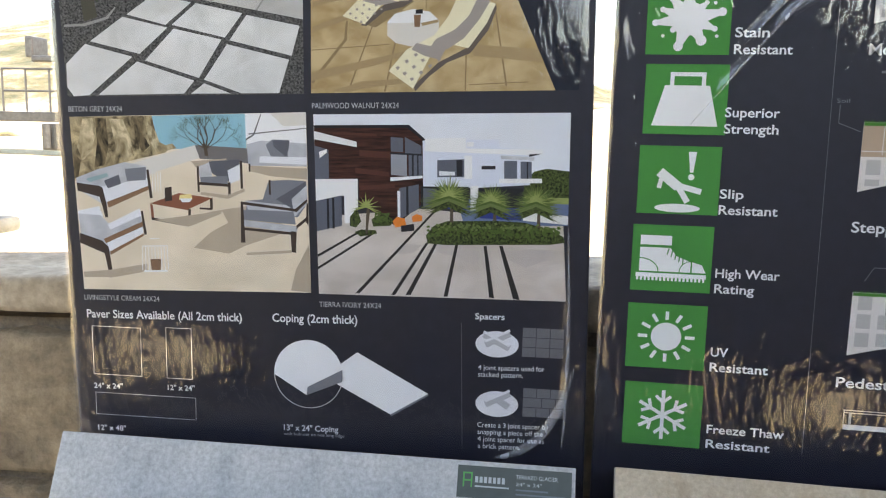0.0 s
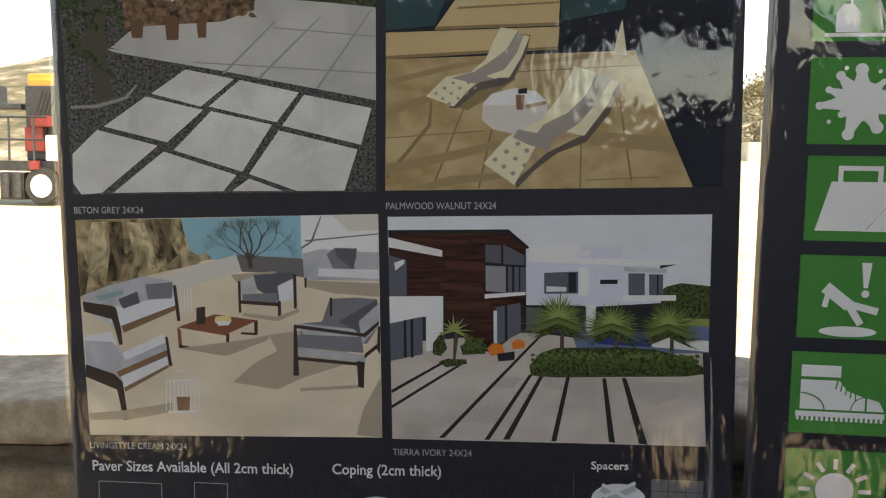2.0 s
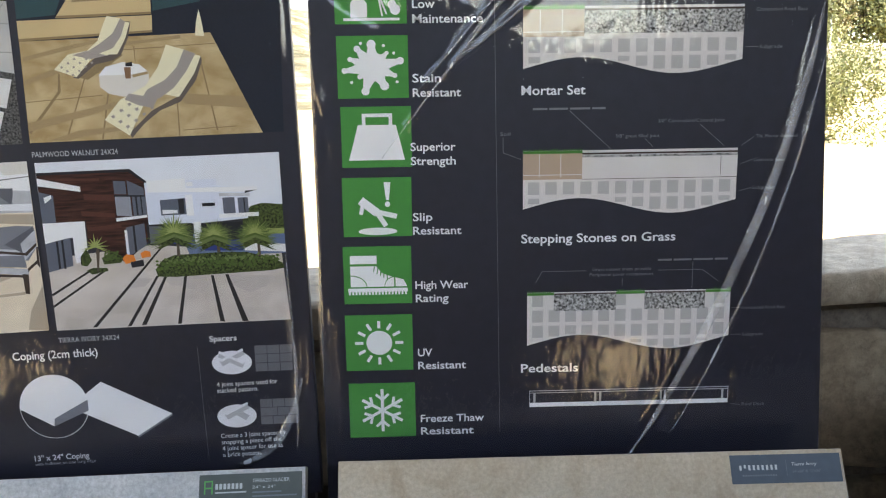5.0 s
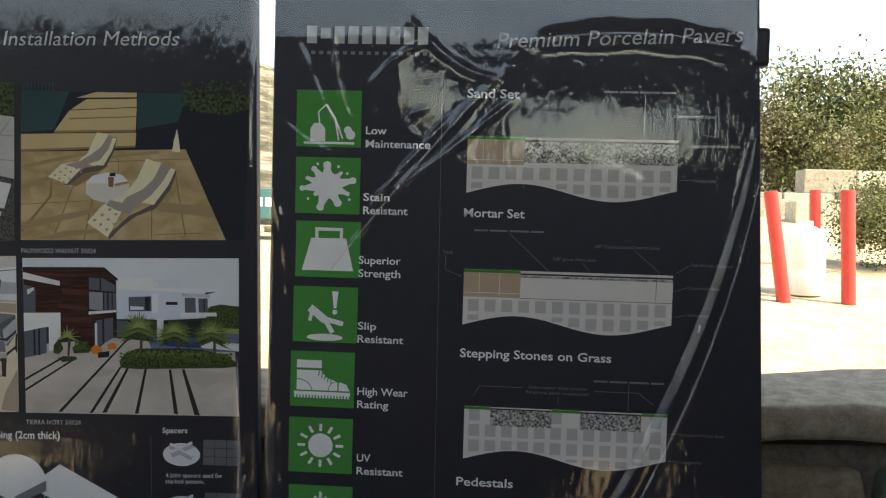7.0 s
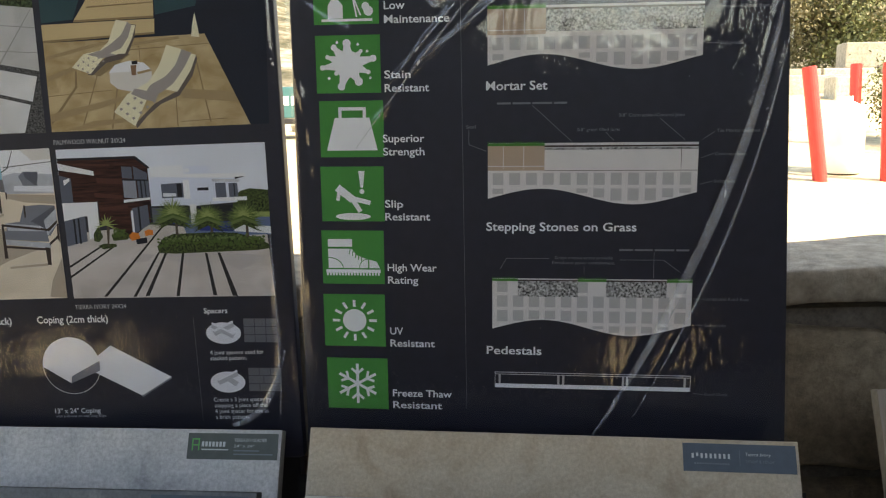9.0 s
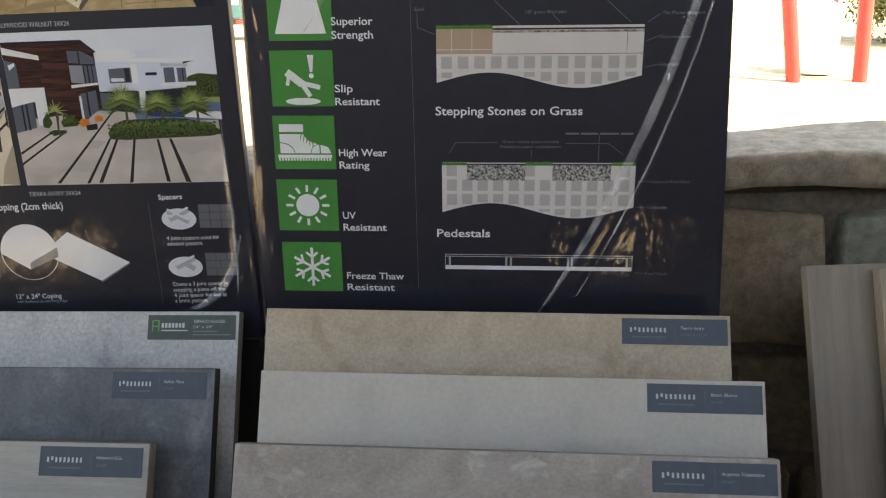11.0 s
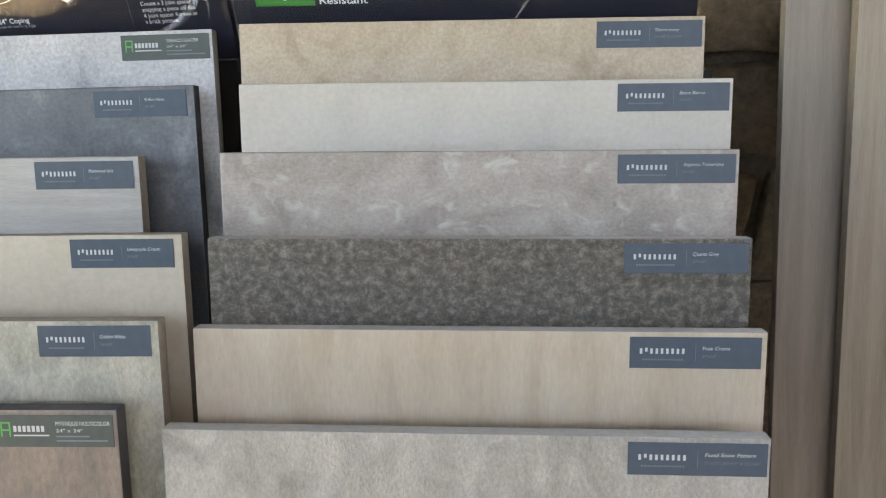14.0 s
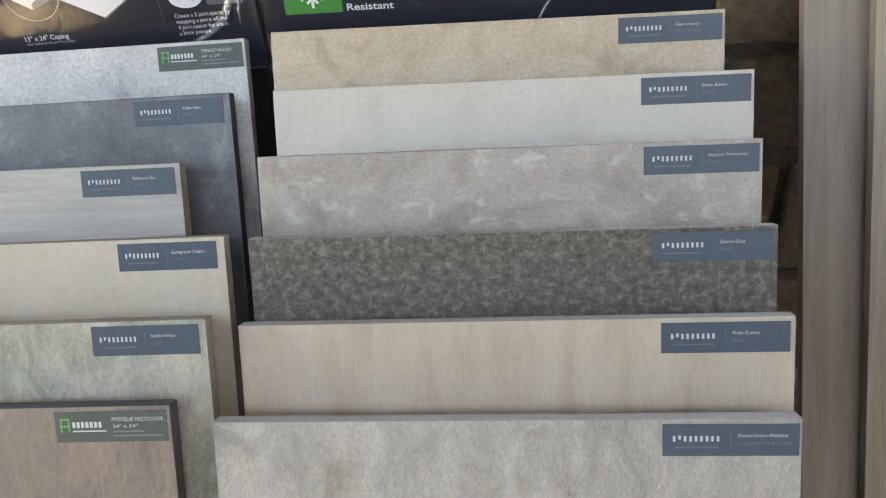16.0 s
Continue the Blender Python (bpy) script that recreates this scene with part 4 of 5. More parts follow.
DECK = [
    ("night", "0,50 1000,92 1000,1000 0,1000"),
    ("walnut", "1,436 728,427 916,1000 0,1000"),
    ("walnut_lt", "0,323 509,320 506,401 0,424"),
    ("walnut_lt", "145,313 213,177 509,164 506,311"),
    ("walnut_lt", "219,172 288,108 508,107 509,159"),
    ("walnut_lt", "246,97 329,63 508,69 508,98"),
    ("fence", "0,50 213,58 145,299 0,313"),
    ("seam2", "0,421 506,401 507,413 0,436"),
    ("seam2", "149,304 506,301 506,315 145,318"),
    ("seam2", "213,224 507,216 507,223 209,234"),
    ("seam2", "0,936 127,718 134,621 141,621 138,723 7,951"),
    ("seam2", "140,993 232,648 237,648 147,993"),
    ("seam2", "280,996 350,507 355,507 287,996"),
    ("seam2", "583,997 581,633 586,633 588,997"),
    ("seam2", "733,975 680,564 685,564 740,975"),
    ("seam2", "431,581 430,485 434,485 434,581"),
    ("seam2", "1,769 297,747 297,752 1,774"),
    ("seam2", "600,963 816,953 816,958 600,968"),
    ("seam2", "347,502 745,485 745,490 347,507"),
    ("seam_soft", "1,887 246,819 381,778 381,802 246,858 0,936"),
    ("seam_soft", "9,647 111,596 246,552 246,571 111,630 2,681"),
    ("seam_soft", "380,464 613,433 613,452 380,483"),
    ("seam_soft", "582,754 847,789 865,857 615,818"),
    ("seam_soft", "75,992 195,940 415,925 415,944 212,977 144,998"),
    ("seam_soft", "9,521 179,468 347,430 347,444 179,492 9,545"),
    ("seam2", "161,622 347,507 389,532 246,661"),
    ("lounge_dk", "363,339 426,351 413,437 380,532 347,559 280,577 212,652 189,647 280,541 330,506 350,435"),
    ("lounge", "338,315 388,331 372,411 330,530 271,540 204,643 121,597 179,516 254,499 296,447 321,362"),
    ("lounge", "405,350 423,356 403,436 367,526 313,525 357,483 387,417"),
    ("lounge_sh", "388,331 406,350 387,426 350,492 296,519 254,504 305,462 355,411"),
    ("lounge_sh", "254,499 327,530 263,547 195,521"),
    ("white", "290,635 317,592 384,570 447,586 481,631 481,703 448,741 381,763 322,743 290,703"),
    ("wall_lt", "290,640 481,640 481,703 448,741 381,763 322,743 290,703"),
    ("wood", "387,599 414,600 411,663 391,662"),
    ("dark", "394,575 420,571 421,595 394,595"),
    ("seam_soft", "414,643 478,626 481,640 421,658"),
    ("lounge_dk", "686,555 690,579 664,684 599,803 515,849 449,921 398,998 391,968 482,848 582,778 631,683"),
    ("lounge", "555,484 622,515 597,610 540,729 465,780 390,983 297,888 364,778 464,707 517,608"),
    ("lounge", "663,545 686,555 657,650 592,778 532,757 581,710 627,625"),
    ("lounge_sh", "622,515 666,540 627,635 575,725 515,781 448,775 471,727 541,680 591,610"),
    ("lounge_sh", "398,745 508,781 488,834 431,813 381,778"),
    ("lounge_sh", "322,869 334,862 339,874 329,884"),
    ("lounge_sh", "349,899 361,892 366,904 356,914"),
    ("lounge_sh", "376,929 388,922 393,934 383,944"),
    ("lounge_sh", "356,836 367,829 373,841 362,851"),
    ("lounge_sh", "383,866 394,859 400,871 389,880"),
    ("lounge_sh", "410,896 422,888 427,901 417,910"),
    ("lounge_sh", "389,803 401,796 406,808 396,817"),
    ("lounge_sh", "416,832 428,825 433,838 423,847"),
    ("lounge_sh", "443,862 455,855 460,867 450,877"),
    ("lounge_sh", "423,769 435,762 440,775 430,784"),
    ("lounge_sh", "450,799 461,792 467,804 457,814"),
    ("lounge_sh", "477,829 488,822 493,834 483,844"),
    ("lounge_sh", "145,583 153,578 156,588 150,593"),
    ("lounge_sh", "165,605 173,601 177,610 170,615"),
    ("lounge_sh", "185,628 194,623 197,633 190,637"),
    ("lounge_sh", "170,562 178,557 182,567 175,572"),
    ("lounge_sh", "190,584 199,579 202,589 195,594"),
    ("lounge_sh", "211,606 219,602 222,612 216,616"),
    ("lounge_sh", "195,541 204,536 207,546 200,550"),
    ("lounge_sh", "216,563 224,558 227,568 221,573"),
    ("lounge_sh", "236,585 244,581 248,590 241,595"),
    ("lounge_sh", "221,520 229,515 232,525 226,529"),
    ("lounge_sh", "241,542 249,537 253,547 246,552"),
    ("lounge_sh", "261,564 270,560 273,569 266,574"),
    ("lounge", "669,440 675,373 688,298 698,374 705,446"),
    ("hedge", "741,78 1000,91 1000,175 906,216 742,187"),
    ("fence", "511,70 725,78 694,256 513,297"),
]
leaves = []


def twig(x, y, angle, length, wide, depth):
    """Printed branch that forks into finer ones."""
    tx, ty = x + length * math.cos(angle), y - 1.25 * length * math.sin(angle)
    if ty < 0.006 or tx < 0.42 or tx > 0.745:
        return
    leaves.append(("bark" if depth > 2 else "leafy", [(x - wide, y), (tx - wide * 0.6, ty), (tx + wide * 0.6, ty), (x + wide, y)]))
    if depth:
        for k in range(2 if depth > 3 else 3):
            twig(tx, ty, angle + rp.uniform(-0.75, 0.75), length * rp.uniform(0.62, 0.86), wide * 0.62, depth - 1)


for aim in (0.55, 0.95, 1.4, 1.8, 2.2, 2.6):
    twig(0.580, 0.19, aim, 0.052, 0.0042, 5)
palms = []
for cx, cy, r in ((0.535, 0.46, 0.115), (0.70, 0.485, 0.10), (0.875, 0.485, 0.10)):
    palms += sprays(rp, cx, cy + 0.03, r * 0.95, 34, "tree_dk", 0.009, 0.45) + sprays(rp, cx, cy, r * 1.1, 44, "palm", 0.006, 0.35) + sprays(rp, cx, cy - 0.015, r * 0.95, 30, "bush", 0.005, 0.25) + sprays(rp, cx, cy - 0.025, r * 0.8, 22, "grass_lt", 0.003, 0.2)
palms += sprays(rp, 0.205, 0.50, 0.07, 12, "grass_lt", 0.006) + dabs(rp, 0.45, 0.60, 0.97, 0.66, 150, 0.010, "bush") + dabs(rp, 0.47, 0.585, 0.93, 0.62, 70, 0.008, "palm") + dabs(rp, 0.24, 0.53, 0.30, 0.585, 30, 0.008, "bush")
picture("photo", "photograph of a cream terrace with lounge seats", poster, [ua(.0168, 1.4097), ua(.2925, 1.4203), ua(.2978, 1.2192), ua(.0255, 1.2111)], TERRACE, leaves)
picture("photo", "photograph of a modern villa with striped paving", poster, [ua(.3008, 1.418), ua(.579, 1.4254), ua(.583, 1.2225), ua(.307, 1.2185)], VILLA, palms)
picture("photo", "photograph of grey pavers set in dark gravel", poster, [ua(.006, 1.634), ua(.2885, 1.641), ua(.2905, 1.4399), ua(.0161, 1.4322)], GARDEN,
        dabs(rp, 0.02, 0.02, 0.2, 0.3, 60, 0.02, "hedge") + dabs(rp, 0.22, 0.0, 0.62, 0.25, 90, 0.016, "rust") + sprays(rp, 0.10, 0.35, 0.12, 16, "trunk", 0.006))
picture("photo", "photograph of two wave loungers on a timber deck", poster, [ua(.2975, 1.6404), ua(.589, 1.6505), ua(.586, 1.449), ua(.2985, 1.4409)], DECK,
        [("fence", [(x, 0.0), (x + 0.006, 0.0), (x + 0.006, 0.2), (x, 0.2)]) for x in [0.01 + 0.016 * i for i in range(9)]] + dabs(rp, 0.70, 0.0, 0.98, 0.16, 120, 0.012, "hedge"))


def words(text, u, z, width, height, parent=poster, mat=WHITE, name="writing", turn=0.0, **kw):
    a, b = ua(u, z) if parent == poster else (u, z - 1)
    return letters(text, width, height, name, mat, parent, pose(a, -0.0008, b, 0, -turn, 0), **kw)


words("BETON GREY 24X24", .0165, 1.4155, .064, .0062, mat=SILVER)
words("PALMWOOD WALNUT 24X24", .2995, 1.4245, .096, .0062, mat=SILVER)
words("LIVINGSTYLE CREAM 24X24", .0255, 1.1985, .092, .0062, mat=SILVER)
words("TIERRA IVORY 24X24", .3075, 1.2035, .071, .0062, mat=SILVER)
words("Paver Sizes Available (All 2cm thick)", .0275, 1.1775, .189, .0100, bold=0.014, name="heading")
words("Coping (2cm thick)", .2525, 1.1835, .099, .0100, bold=0.014, name="heading")
words("Spacers", .4845, 1.198, .0325, .0072, bold=0.014, name="heading")
words('24" x 24"', .0325, 1.0915, .036, .0066, bold=0.01)
words('12" x 24"', .1245, 1.0945, .033, .0066, bold=0.01)
words('12" x 48"', .0355, 1.0395, .035, .0066, bold=0.01)
words('13" x 24" Coping', .265, 1.0545, .065, .0072, bold=0.014)
words("with bullnose on one long edge", .265, 1.0485, .072, .0040, mat=SILVER)
words("4 joint spacers used for", .4895, 1.1405, .0735, .0060)
words("stacked pattern.", .4895, 1.1325, .050, .0060)
for i, (line, wd) in enumerate((("Create a 3 joint spacer by", .0795), ("snapping a piece off the", .0735), ("4 joint spacer for use as", .0745), ("a brick pattern.", .0475))):
    words(line, .4905 + .0004 * i, 1.0735 - .0083 * i, wd, .0060)
words("Installation Methods", .2745, 1.6870, .224, .0185, mat=SILVER, name="title", shear=0.18)


def mapped(polys):
    return [([ua(*p) for p in pts], l, s) for pts, l, s in polys]


def frame_lines(u, z, w, h, t=0.0006):
    return [rect(u, z, w, t), rect(u, z + h - t, w, t), rect(u, z, t, h), rect(u + w - t, z, t, h)]


part("size_diagram", flat(mapped([(p, 1, 0) for q in ((.0325, 1.1085, .0605, .0590), (.1235, 1.1085, .0315, .0615), (.0335, 1.0590, .1250, .0275)) for p in frame_lines(*q)])), [SILVER], poster, "thin white outlines of three paver sizes")
cz, cu = 1.1235, .2945
circle = ring(cu, cz, .0405, .0405, 48)
edge = [([circle[i], circle[(i + 1) % 48], (cu + (circle[(i + 1) % 48][0] - cu) * .985, cz + (circle[(i + 1) % 48][1] - cz) * .985), (cu + (circle[i][0] - cu) * .985, cz + (circle[i][1] - cz) * .985)], 2, 0) for i in range(48)]
slab_pts = [(.3515, 1.1525), (.4335, 1.1085), (.3905, 1.0815), (.3135, 1.1210), (.3350, 1.1400)]
cut = [(.2540, 1.1220), (.2925, 1.0985), (.3345, 1.1340)] + [p for p in circle[2:25] if p[1] > 1.1235]
part("coping_diagram", flat(mapped([(slab_pts, 1, 0), ([(.4335, 1.1085), (.3905, 1.0815), (.3905, 1.0785), (.4335, 1.1060)], 1, 2), (cut, 3, 0), ([(.2925, 1.0985), (.2935, 1.1085), (.3345, 1.1310), (.3345, 1.1170)], 4, 2)] + edge)),
     [WHITE, SILVER, PRINT["cloth_dk"]], poster, "drawing of a white bullnose coping slab")
for k, (su, sz) in enumerate(((.5095, 1.1705), (.5115, 1.1015))):
    ps = [(ring(su, sz, .0240, .0150), 1, 0), (stroke((su - .013, sz - .001), (su + .014, sz + .013), .0075), 2, 1)]
    ps += [(stroke((su - .015, sz + .011), (su + .014, sz - .004), .0075), 3, 1), (stroke((su - .015, sz + .014), (su + .014, sz - .001), .003), 5, 0)] if k == 0 else [(stroke((su, sz + .006), (su + .013, sz - .003), .0075), 3, 1)]
    ps += [(stroke((su - .013, sz + .003), (su + .014, sz + .0165), .003), 4, 0)]
    part("spacer_drawing", flat(mapped(ps)), [PRINT["spacer"], PRINT["spacer_dk"]], poster, "drawing of a round grey paver spacer")
    gu, gz, n = .5375 + .003 * k, sz - .0125, []
    for j in range(3):
        off = .006 if (k == 1 and j == 1) else 0
        for i in range(3):
            n.append((rect(gu + i * .0152 + off * (i > 0), gz + j * .0112, .0146 + (off if i == 0 else 0) - (off if i == 2 else 0), .0106), 1, 0))
    part("pattern_drawing", flat(mapped(n)), [PRINT["grey_box"]], poster, "drawing of a grey paving pattern")
part("rule", flat(mapped([([(.4690, 1.1925), (.4694, 1.1925), (.4740, 1.0455), (.4736, 1.0455)], 1, 0)])), [FAINT], poster)

# ---- second poster's print ----
ICON_Z = [1.6395, 1.5560, 1.4760, 1.3935, 1.3110, 1.2265, 1.1395]
ICON_X = [.0250, .0255, .0275, .0260, .0240, .0235, .0250]
NAMES = (("Low", "Maintenance", .026, .081), ("Stain", "Resistant", .033, .056), ("Superior", "Strength", .053, .053), ("Slip", "Resistant", .0235, .058), ("High Wear", "Rating", .064, .040), ("UV", "Resistant", .0175, .059), ("Freeze Thaw", "Resistant", .079, .066))
TEXT_X = [.1132, .1120, .1080, .1088, .1102, .1115, .1132]
TEXT_Z = [1.5855, 1.5025, 1.4235, 1.3405, 1.2575, 1.1725, 1.0870]
S = .082
def glyph(k, x, z):
    """White pictograms, drawn from a few plain shapes; x, z is the lower left corner of the icon."""
    def P(a, b):
        return (x + a * S, z + b * .0705)
    o, cuts = [], []
    if k == 0:
        o += [[P(.22, .10), P(.22, .32), P(.28, .42), P(.38, .42), P(.45, .32), P(.45, .10)], rect(*P(.12, .05), .78 * S, .003)]
        o += [stroke(P(.36, .42), P(.34, .62), .0015), stroke(P(.34, .62), P(.46, .75), .0015), stroke(P(.46, .75), P(.60, .50), .003), stroke(P(.60, .50), P(.72, .15), .002), stroke(P(.60, .50), P(.66, .12), .002)]
        o += [ring(*P(.80, .30), .005, .005, 12), ring(*P(.84, .22), .006, .006, 12)]
    elif k == 1:
        o.append(ring(*P(.5, .5), .0185, .0165, 20))
        for a, l, w in ((92, .36, .011), (48, .30, .005), (14, .40, .009), (-24, .34, .006), (-62, .34, .011), (-106, .40, .010), (-140, .24, .006), (-172, .40, .007), (158, .34, .006), (126, .36, .008)):
            c, t = math.cos(radians(a)), math.sin(radians(a))
            e = P(.5 + l * c, .5 + l * t)
            o += [[P(.5 - .13 * t, .5 + .13 * c), (e[0] - .28 * w * t, e[1] + .28 * w * c), (e[0] + .28 * w * t, e[1] - .28 * w * c), P(.5 + .13 * t, .5 - .13 * c)], ring(*e, w * 0.48, w * 0.48, 12)]
        o += [ring(*P(*q), .0018, .0018, 8) for q in ((.80, .72), (.20, .26), (.84, .26), (.34, .88), (.66, .84))]
    elif k == 2:
        o += [[P(.10, .12), P(.90, .12), P(.78, .70), P(.24, .70)], rect(*P(.30, .70), .004, .011), rect(*P(.68, .70), .004, .011), rect(*P(.30, .83), .0352, .004)]
    elif k == 3:
        o += [ring(*P(.5, .09), .023, .0045, 24), [P(.60, .92), P(.70, .92), P(.67, .62), P(.63, .62)], ring(*P(.65, .55), .0032, .0032, 12)]
        o += [stroke(P(.26, .62), P(.50, .40), .010), stroke(P(.50, .42), P(.78, .34), .006), stroke(P(.50, .40), P(.62, .18), .006), stroke(P(.30, .60), P(.26, .38), .0045)]
    elif k == 4:
        o += [rect(*P(.10, .70), .032, .010), [P(.10, .30), P(.10, .66), P(.48, .66), P(.56, .54), P(.74, .46), P(.74, .30)], [P(.76, .30), P(.76, .46), P(.88, .42), P(.93, .30)], rect(*P(.06, .21), .072, .0045)]
        o += [rect(*P(.07 + i * .0485, .16), .0022, .004) for i in range(18)]
        cuts += [stroke(P(.10 + .24 * math.sin(i * .26), .30 + .20 * math.cos(i * .26)), P(.10 + .24 * math.sin(i * .26 + .27), .30 + .20 * math.cos(i * .26 + .27)), .0011) for i in range(6)]
        cuts += [stroke(P(.74 - .14 * math.cos(i * .26), .30 + .17 * math.sin(i * .26)), P(.74 - .14 * math.cos(i * .26 + .27), .30 + .17 * math.sin(i * .26 + .27)), .0009) for i in range(6)]
        cuts += [stroke(P(.46 + .045 * i, .66 - .035 * i), P(.44 + .05 * i, .56 - .035 * i), .0012) for i in range(5)]
    elif k == 5:
        o.append(ring(*P(.5, .5), .0158, .0153, 28))
        for i in range(12):
            c, s = math.cos(i * math.pi / 6), math.sin(i * math.pi / 6)
            o.append(stroke((x + .041 + .0195 * c, z + .0352 + .0185 * s), (x + .041 + .0295 * c, z + .0352 + .0275 * s), .0036))
    else:
        for i in range(6):
            a = math.pi / 6 + i * math.pi / 3
            c, s = math.cos(a), math.sin(a)
            o.append(stroke((x + .041, z + .0352), (x + .041 + .0285 * c, z + .0352 + .0275 * s), .0038))
            for b in (a + 0.85, a - 0.85):
                o.append(stroke((x + .041 + .0145 * c, z + .0352 + .014 * s), (x + .041 + .0145 * c + .0105 * math.cos(b), z + .0352 + .014 * s + .0105 * math.sin(b)), .0034))
    return o, cuts


for k in range(7):
    x, z = ICON_X[k], ICON_Z[k] - 1 - .0705
    white, green = glyph(k, x, z)
    icon = part("icon", flat([(rect(x, z, S, .0705), 1, 0)]), [GREEN], poster_b, "green square icon with a white pictogram", pose(0, -0.0003, 0))
    part("pictogram", flat([(p, 1 + 0.05 * n, 0) for n, p in enumerate(white)] + [(p, 4 + 0.05 * n, 1) for n, p in enumerate(green)]), [WHITE, GREEN], icon, "white pictogram", pose(0, -0.0004, 0))
    a, b, wa, wb = NAMES[k]
    words(a, TEXT_X[k], TEXT_Z[k] + .0005, wa, .0098, poster_b, bold=0.014, name="heading")
    words(b, TEXT_X[k], TEXT_Z[k] - .0160, wb, .0098, poster_b, bold=0.014, name="heading")
words("Premium Porcelain Pavers", .2735, 1.6945, .295, .0190, poster_b, SILVER, "title", turn=2.2, shear=0.18)
logo = [(rect(.036 + i * .0174, .6975 if i != 1 else .7035, .0128, .0215 if i != 1 else .013), 1, 0) for i in range(9)] + [(rect(.042 + i * .0100, .684, .0050, .0042), 1, 1) for i in range(15)]
part("logo", flat(logo), [SILVER, FAINT], poster_b, "pale brand mark as plain bars", pose(0, -0.0005, 0))
for text, z, wd in (("Sand Set", 1.6335, .064), ("Mortar Set", 1.4865, .075), ("Stepping Stones on Grass", 1.3115, .187), ("Pedestals", 1.1490, .071)):
    words(text, .2385, z, wd, .0110, poster_b, bold=0.014, name="heading")
part("rule", flat([([(.2068, .652), (.2072, .652), (.2122, .072), (.2118, .072)], 1, 0)]), [FAINT], poster_b)


def wave(x, w):
    return .0098 * math.sin((x / w) * 7.14 - 0.29)


def section(x, z_top, w, h, kind):
    """A ground section: gridded subgrade with a wavy lower edge under the paving layers."""
    n, polys = 24, []
    low = [(x + w * i / n, z_top - h + wave(w * i / n, w)) for i in range(n + 1)]
    for i in range(n):
        polys.append(([low[i], low[i + 1], (low[i + 1][0], z_top), (low[i][0], z_top)], 1, 0))
    y0 = z_top - (.0195 if kind == "stepping" else .034)
    cols = 12
    for j in range(4):
        for i in range(cols):
            cx, ct = x + .006 + i * (w - .006) / cols, y0 - .003 - j * .0195
            if kind == "stepping":
                ct += .0195
                if j == 0 and not (i == 0 or i == 5 or i == 11):
                    continue
            cw, bottom = .0135, max(ct - .0150, z_top - h + wave(cx - x, w) + .001, z_top - h + wave(cx - x + .0135, w) + .001)
            if ct - bottom > .003:
                polys.append((rect(cx, bottom, cw, ct - bottom), 2, 1))
    if kind == "stepping":
        for a, b in ((.13, .435), (.575, .875)):
            polys += [(rect(x + w * a, z_top - .0235, w * (b - a), .0215), 3, 2), (rect(x + w * a, z_top - .0030, w * (b - a), .0016), 4, 5)]
        tufts = ((0, .13), (.435, .575), (.875, 1.0))
    else:
        polys += [(rect(x, z_top - .034, w * .275, .031), 3, 4), (rect(x + w * .275, z_top - .031, w * .725, .027), 3, 0 if kind == "mortar" else 2), (rect(x + w * .275, z_top - .0052, w * .725, .0022), 4, 5)]
        polys += [(rect(x + w * .275 * f, z_top - .032, .0008, .029), 5, 0) for f in (.27, .63)] + [(rect(x, z_top - .029, w * .275, .0008), 5, 0)]
        if kind == "mortar":
            polys += [(rect(x + w * .275, z_top - .0085, w * .725, .0026), 5, 2), (rect(x + w * .92, z_top - .031, .0006, .029), 5, 5), (rect(x + w * .275, z_top - .0345, w * .725, .0006), 5, 5)]
        tufts = ((0, .275),)
    rnd = random.Random(3)
    for a, b in tufts:
        polys.append((rect(x + w * a, z_top - .0035, w * (b - a), .0030), 6, 3))
        m = int((b - a) * 110)
        for i in range(m):
            gx = x + w * (a + (b - a) * i / m)
            polys.append(([(gx, z_top - .001), (gx + .0021, z_top - .001), (gx + .001 + rnd.uniform(-.001, .001), z_top + rnd.uniform(.0012, .0032))], 7, 3))
    return flat(polys)


MATS = [PRINT["panelgrey"], PRINT["gridgrey"], PRINT["speck"], PRINT["turf"], PRINT["soil"], PRINT["wood_dk"]]
for nm, z, h, kind in (("sand_set_diagram", .5860, .0670, "sand"), ("mortar_set_diagram", .4215, .0665, "mortar"), ("stepping_stone_diagram", .2500, .0640, "stepping")):
    part(nm, section(.2405 if kind != "stepping" else .2460, z, .2560 if kind != "stepping" else .2500, h, kind), MATS, poster_b, "printed cross-section of paving over gridded subgrade", pose(0, -0.0003, 0))
px, pz, pw = .2490, .1035, .2500
ps = [(rect(px, pz, pw, .0055), 1, 0), (rect(px, pz + .0205, pw, .0010), 1, 1), (rect(px, pz + .0178, pw, .0010), 1, 2), (rect(px, pz, .0008, .0215), 2, 1), (rect(px + pw - .0008, pz, .0008, .0215), 2, 1)]
for f in (.02, .325, .35, .655, .675, .965):
    ps += [(rect(px + pw * f, pz + .0055, .0028, .0125), 3, 2)]
part("pedestal_diagram", flat(ps), [WHITE, SILVER, PRINT["gridgrey"]], poster_b, "printed drawing of a roof deck on pedestals", pose(0, -0.0003, 0))
words("Soil", .2135, 1.4400, .012, .0042, poster_b, FAINT)
words('3/8" grout filled joint', .3500, 1.4355, .052, .0042, poster_b, FAINT)
words('3/8" Contraction/Control Joint', .4000, 1.4525, .079, .0042, poster_b, FAINT)
words("Grass cutout areas provide", .3250, 1.2755, .072, .0042, poster_b, FAINT)
words("Peripheral paver containment", .3220, 1.2690, .078, .0042, poster_b, FAINT)
words("Concrete Base", .5160, 1.4050, .037, .0042, poster_b, FAINT)
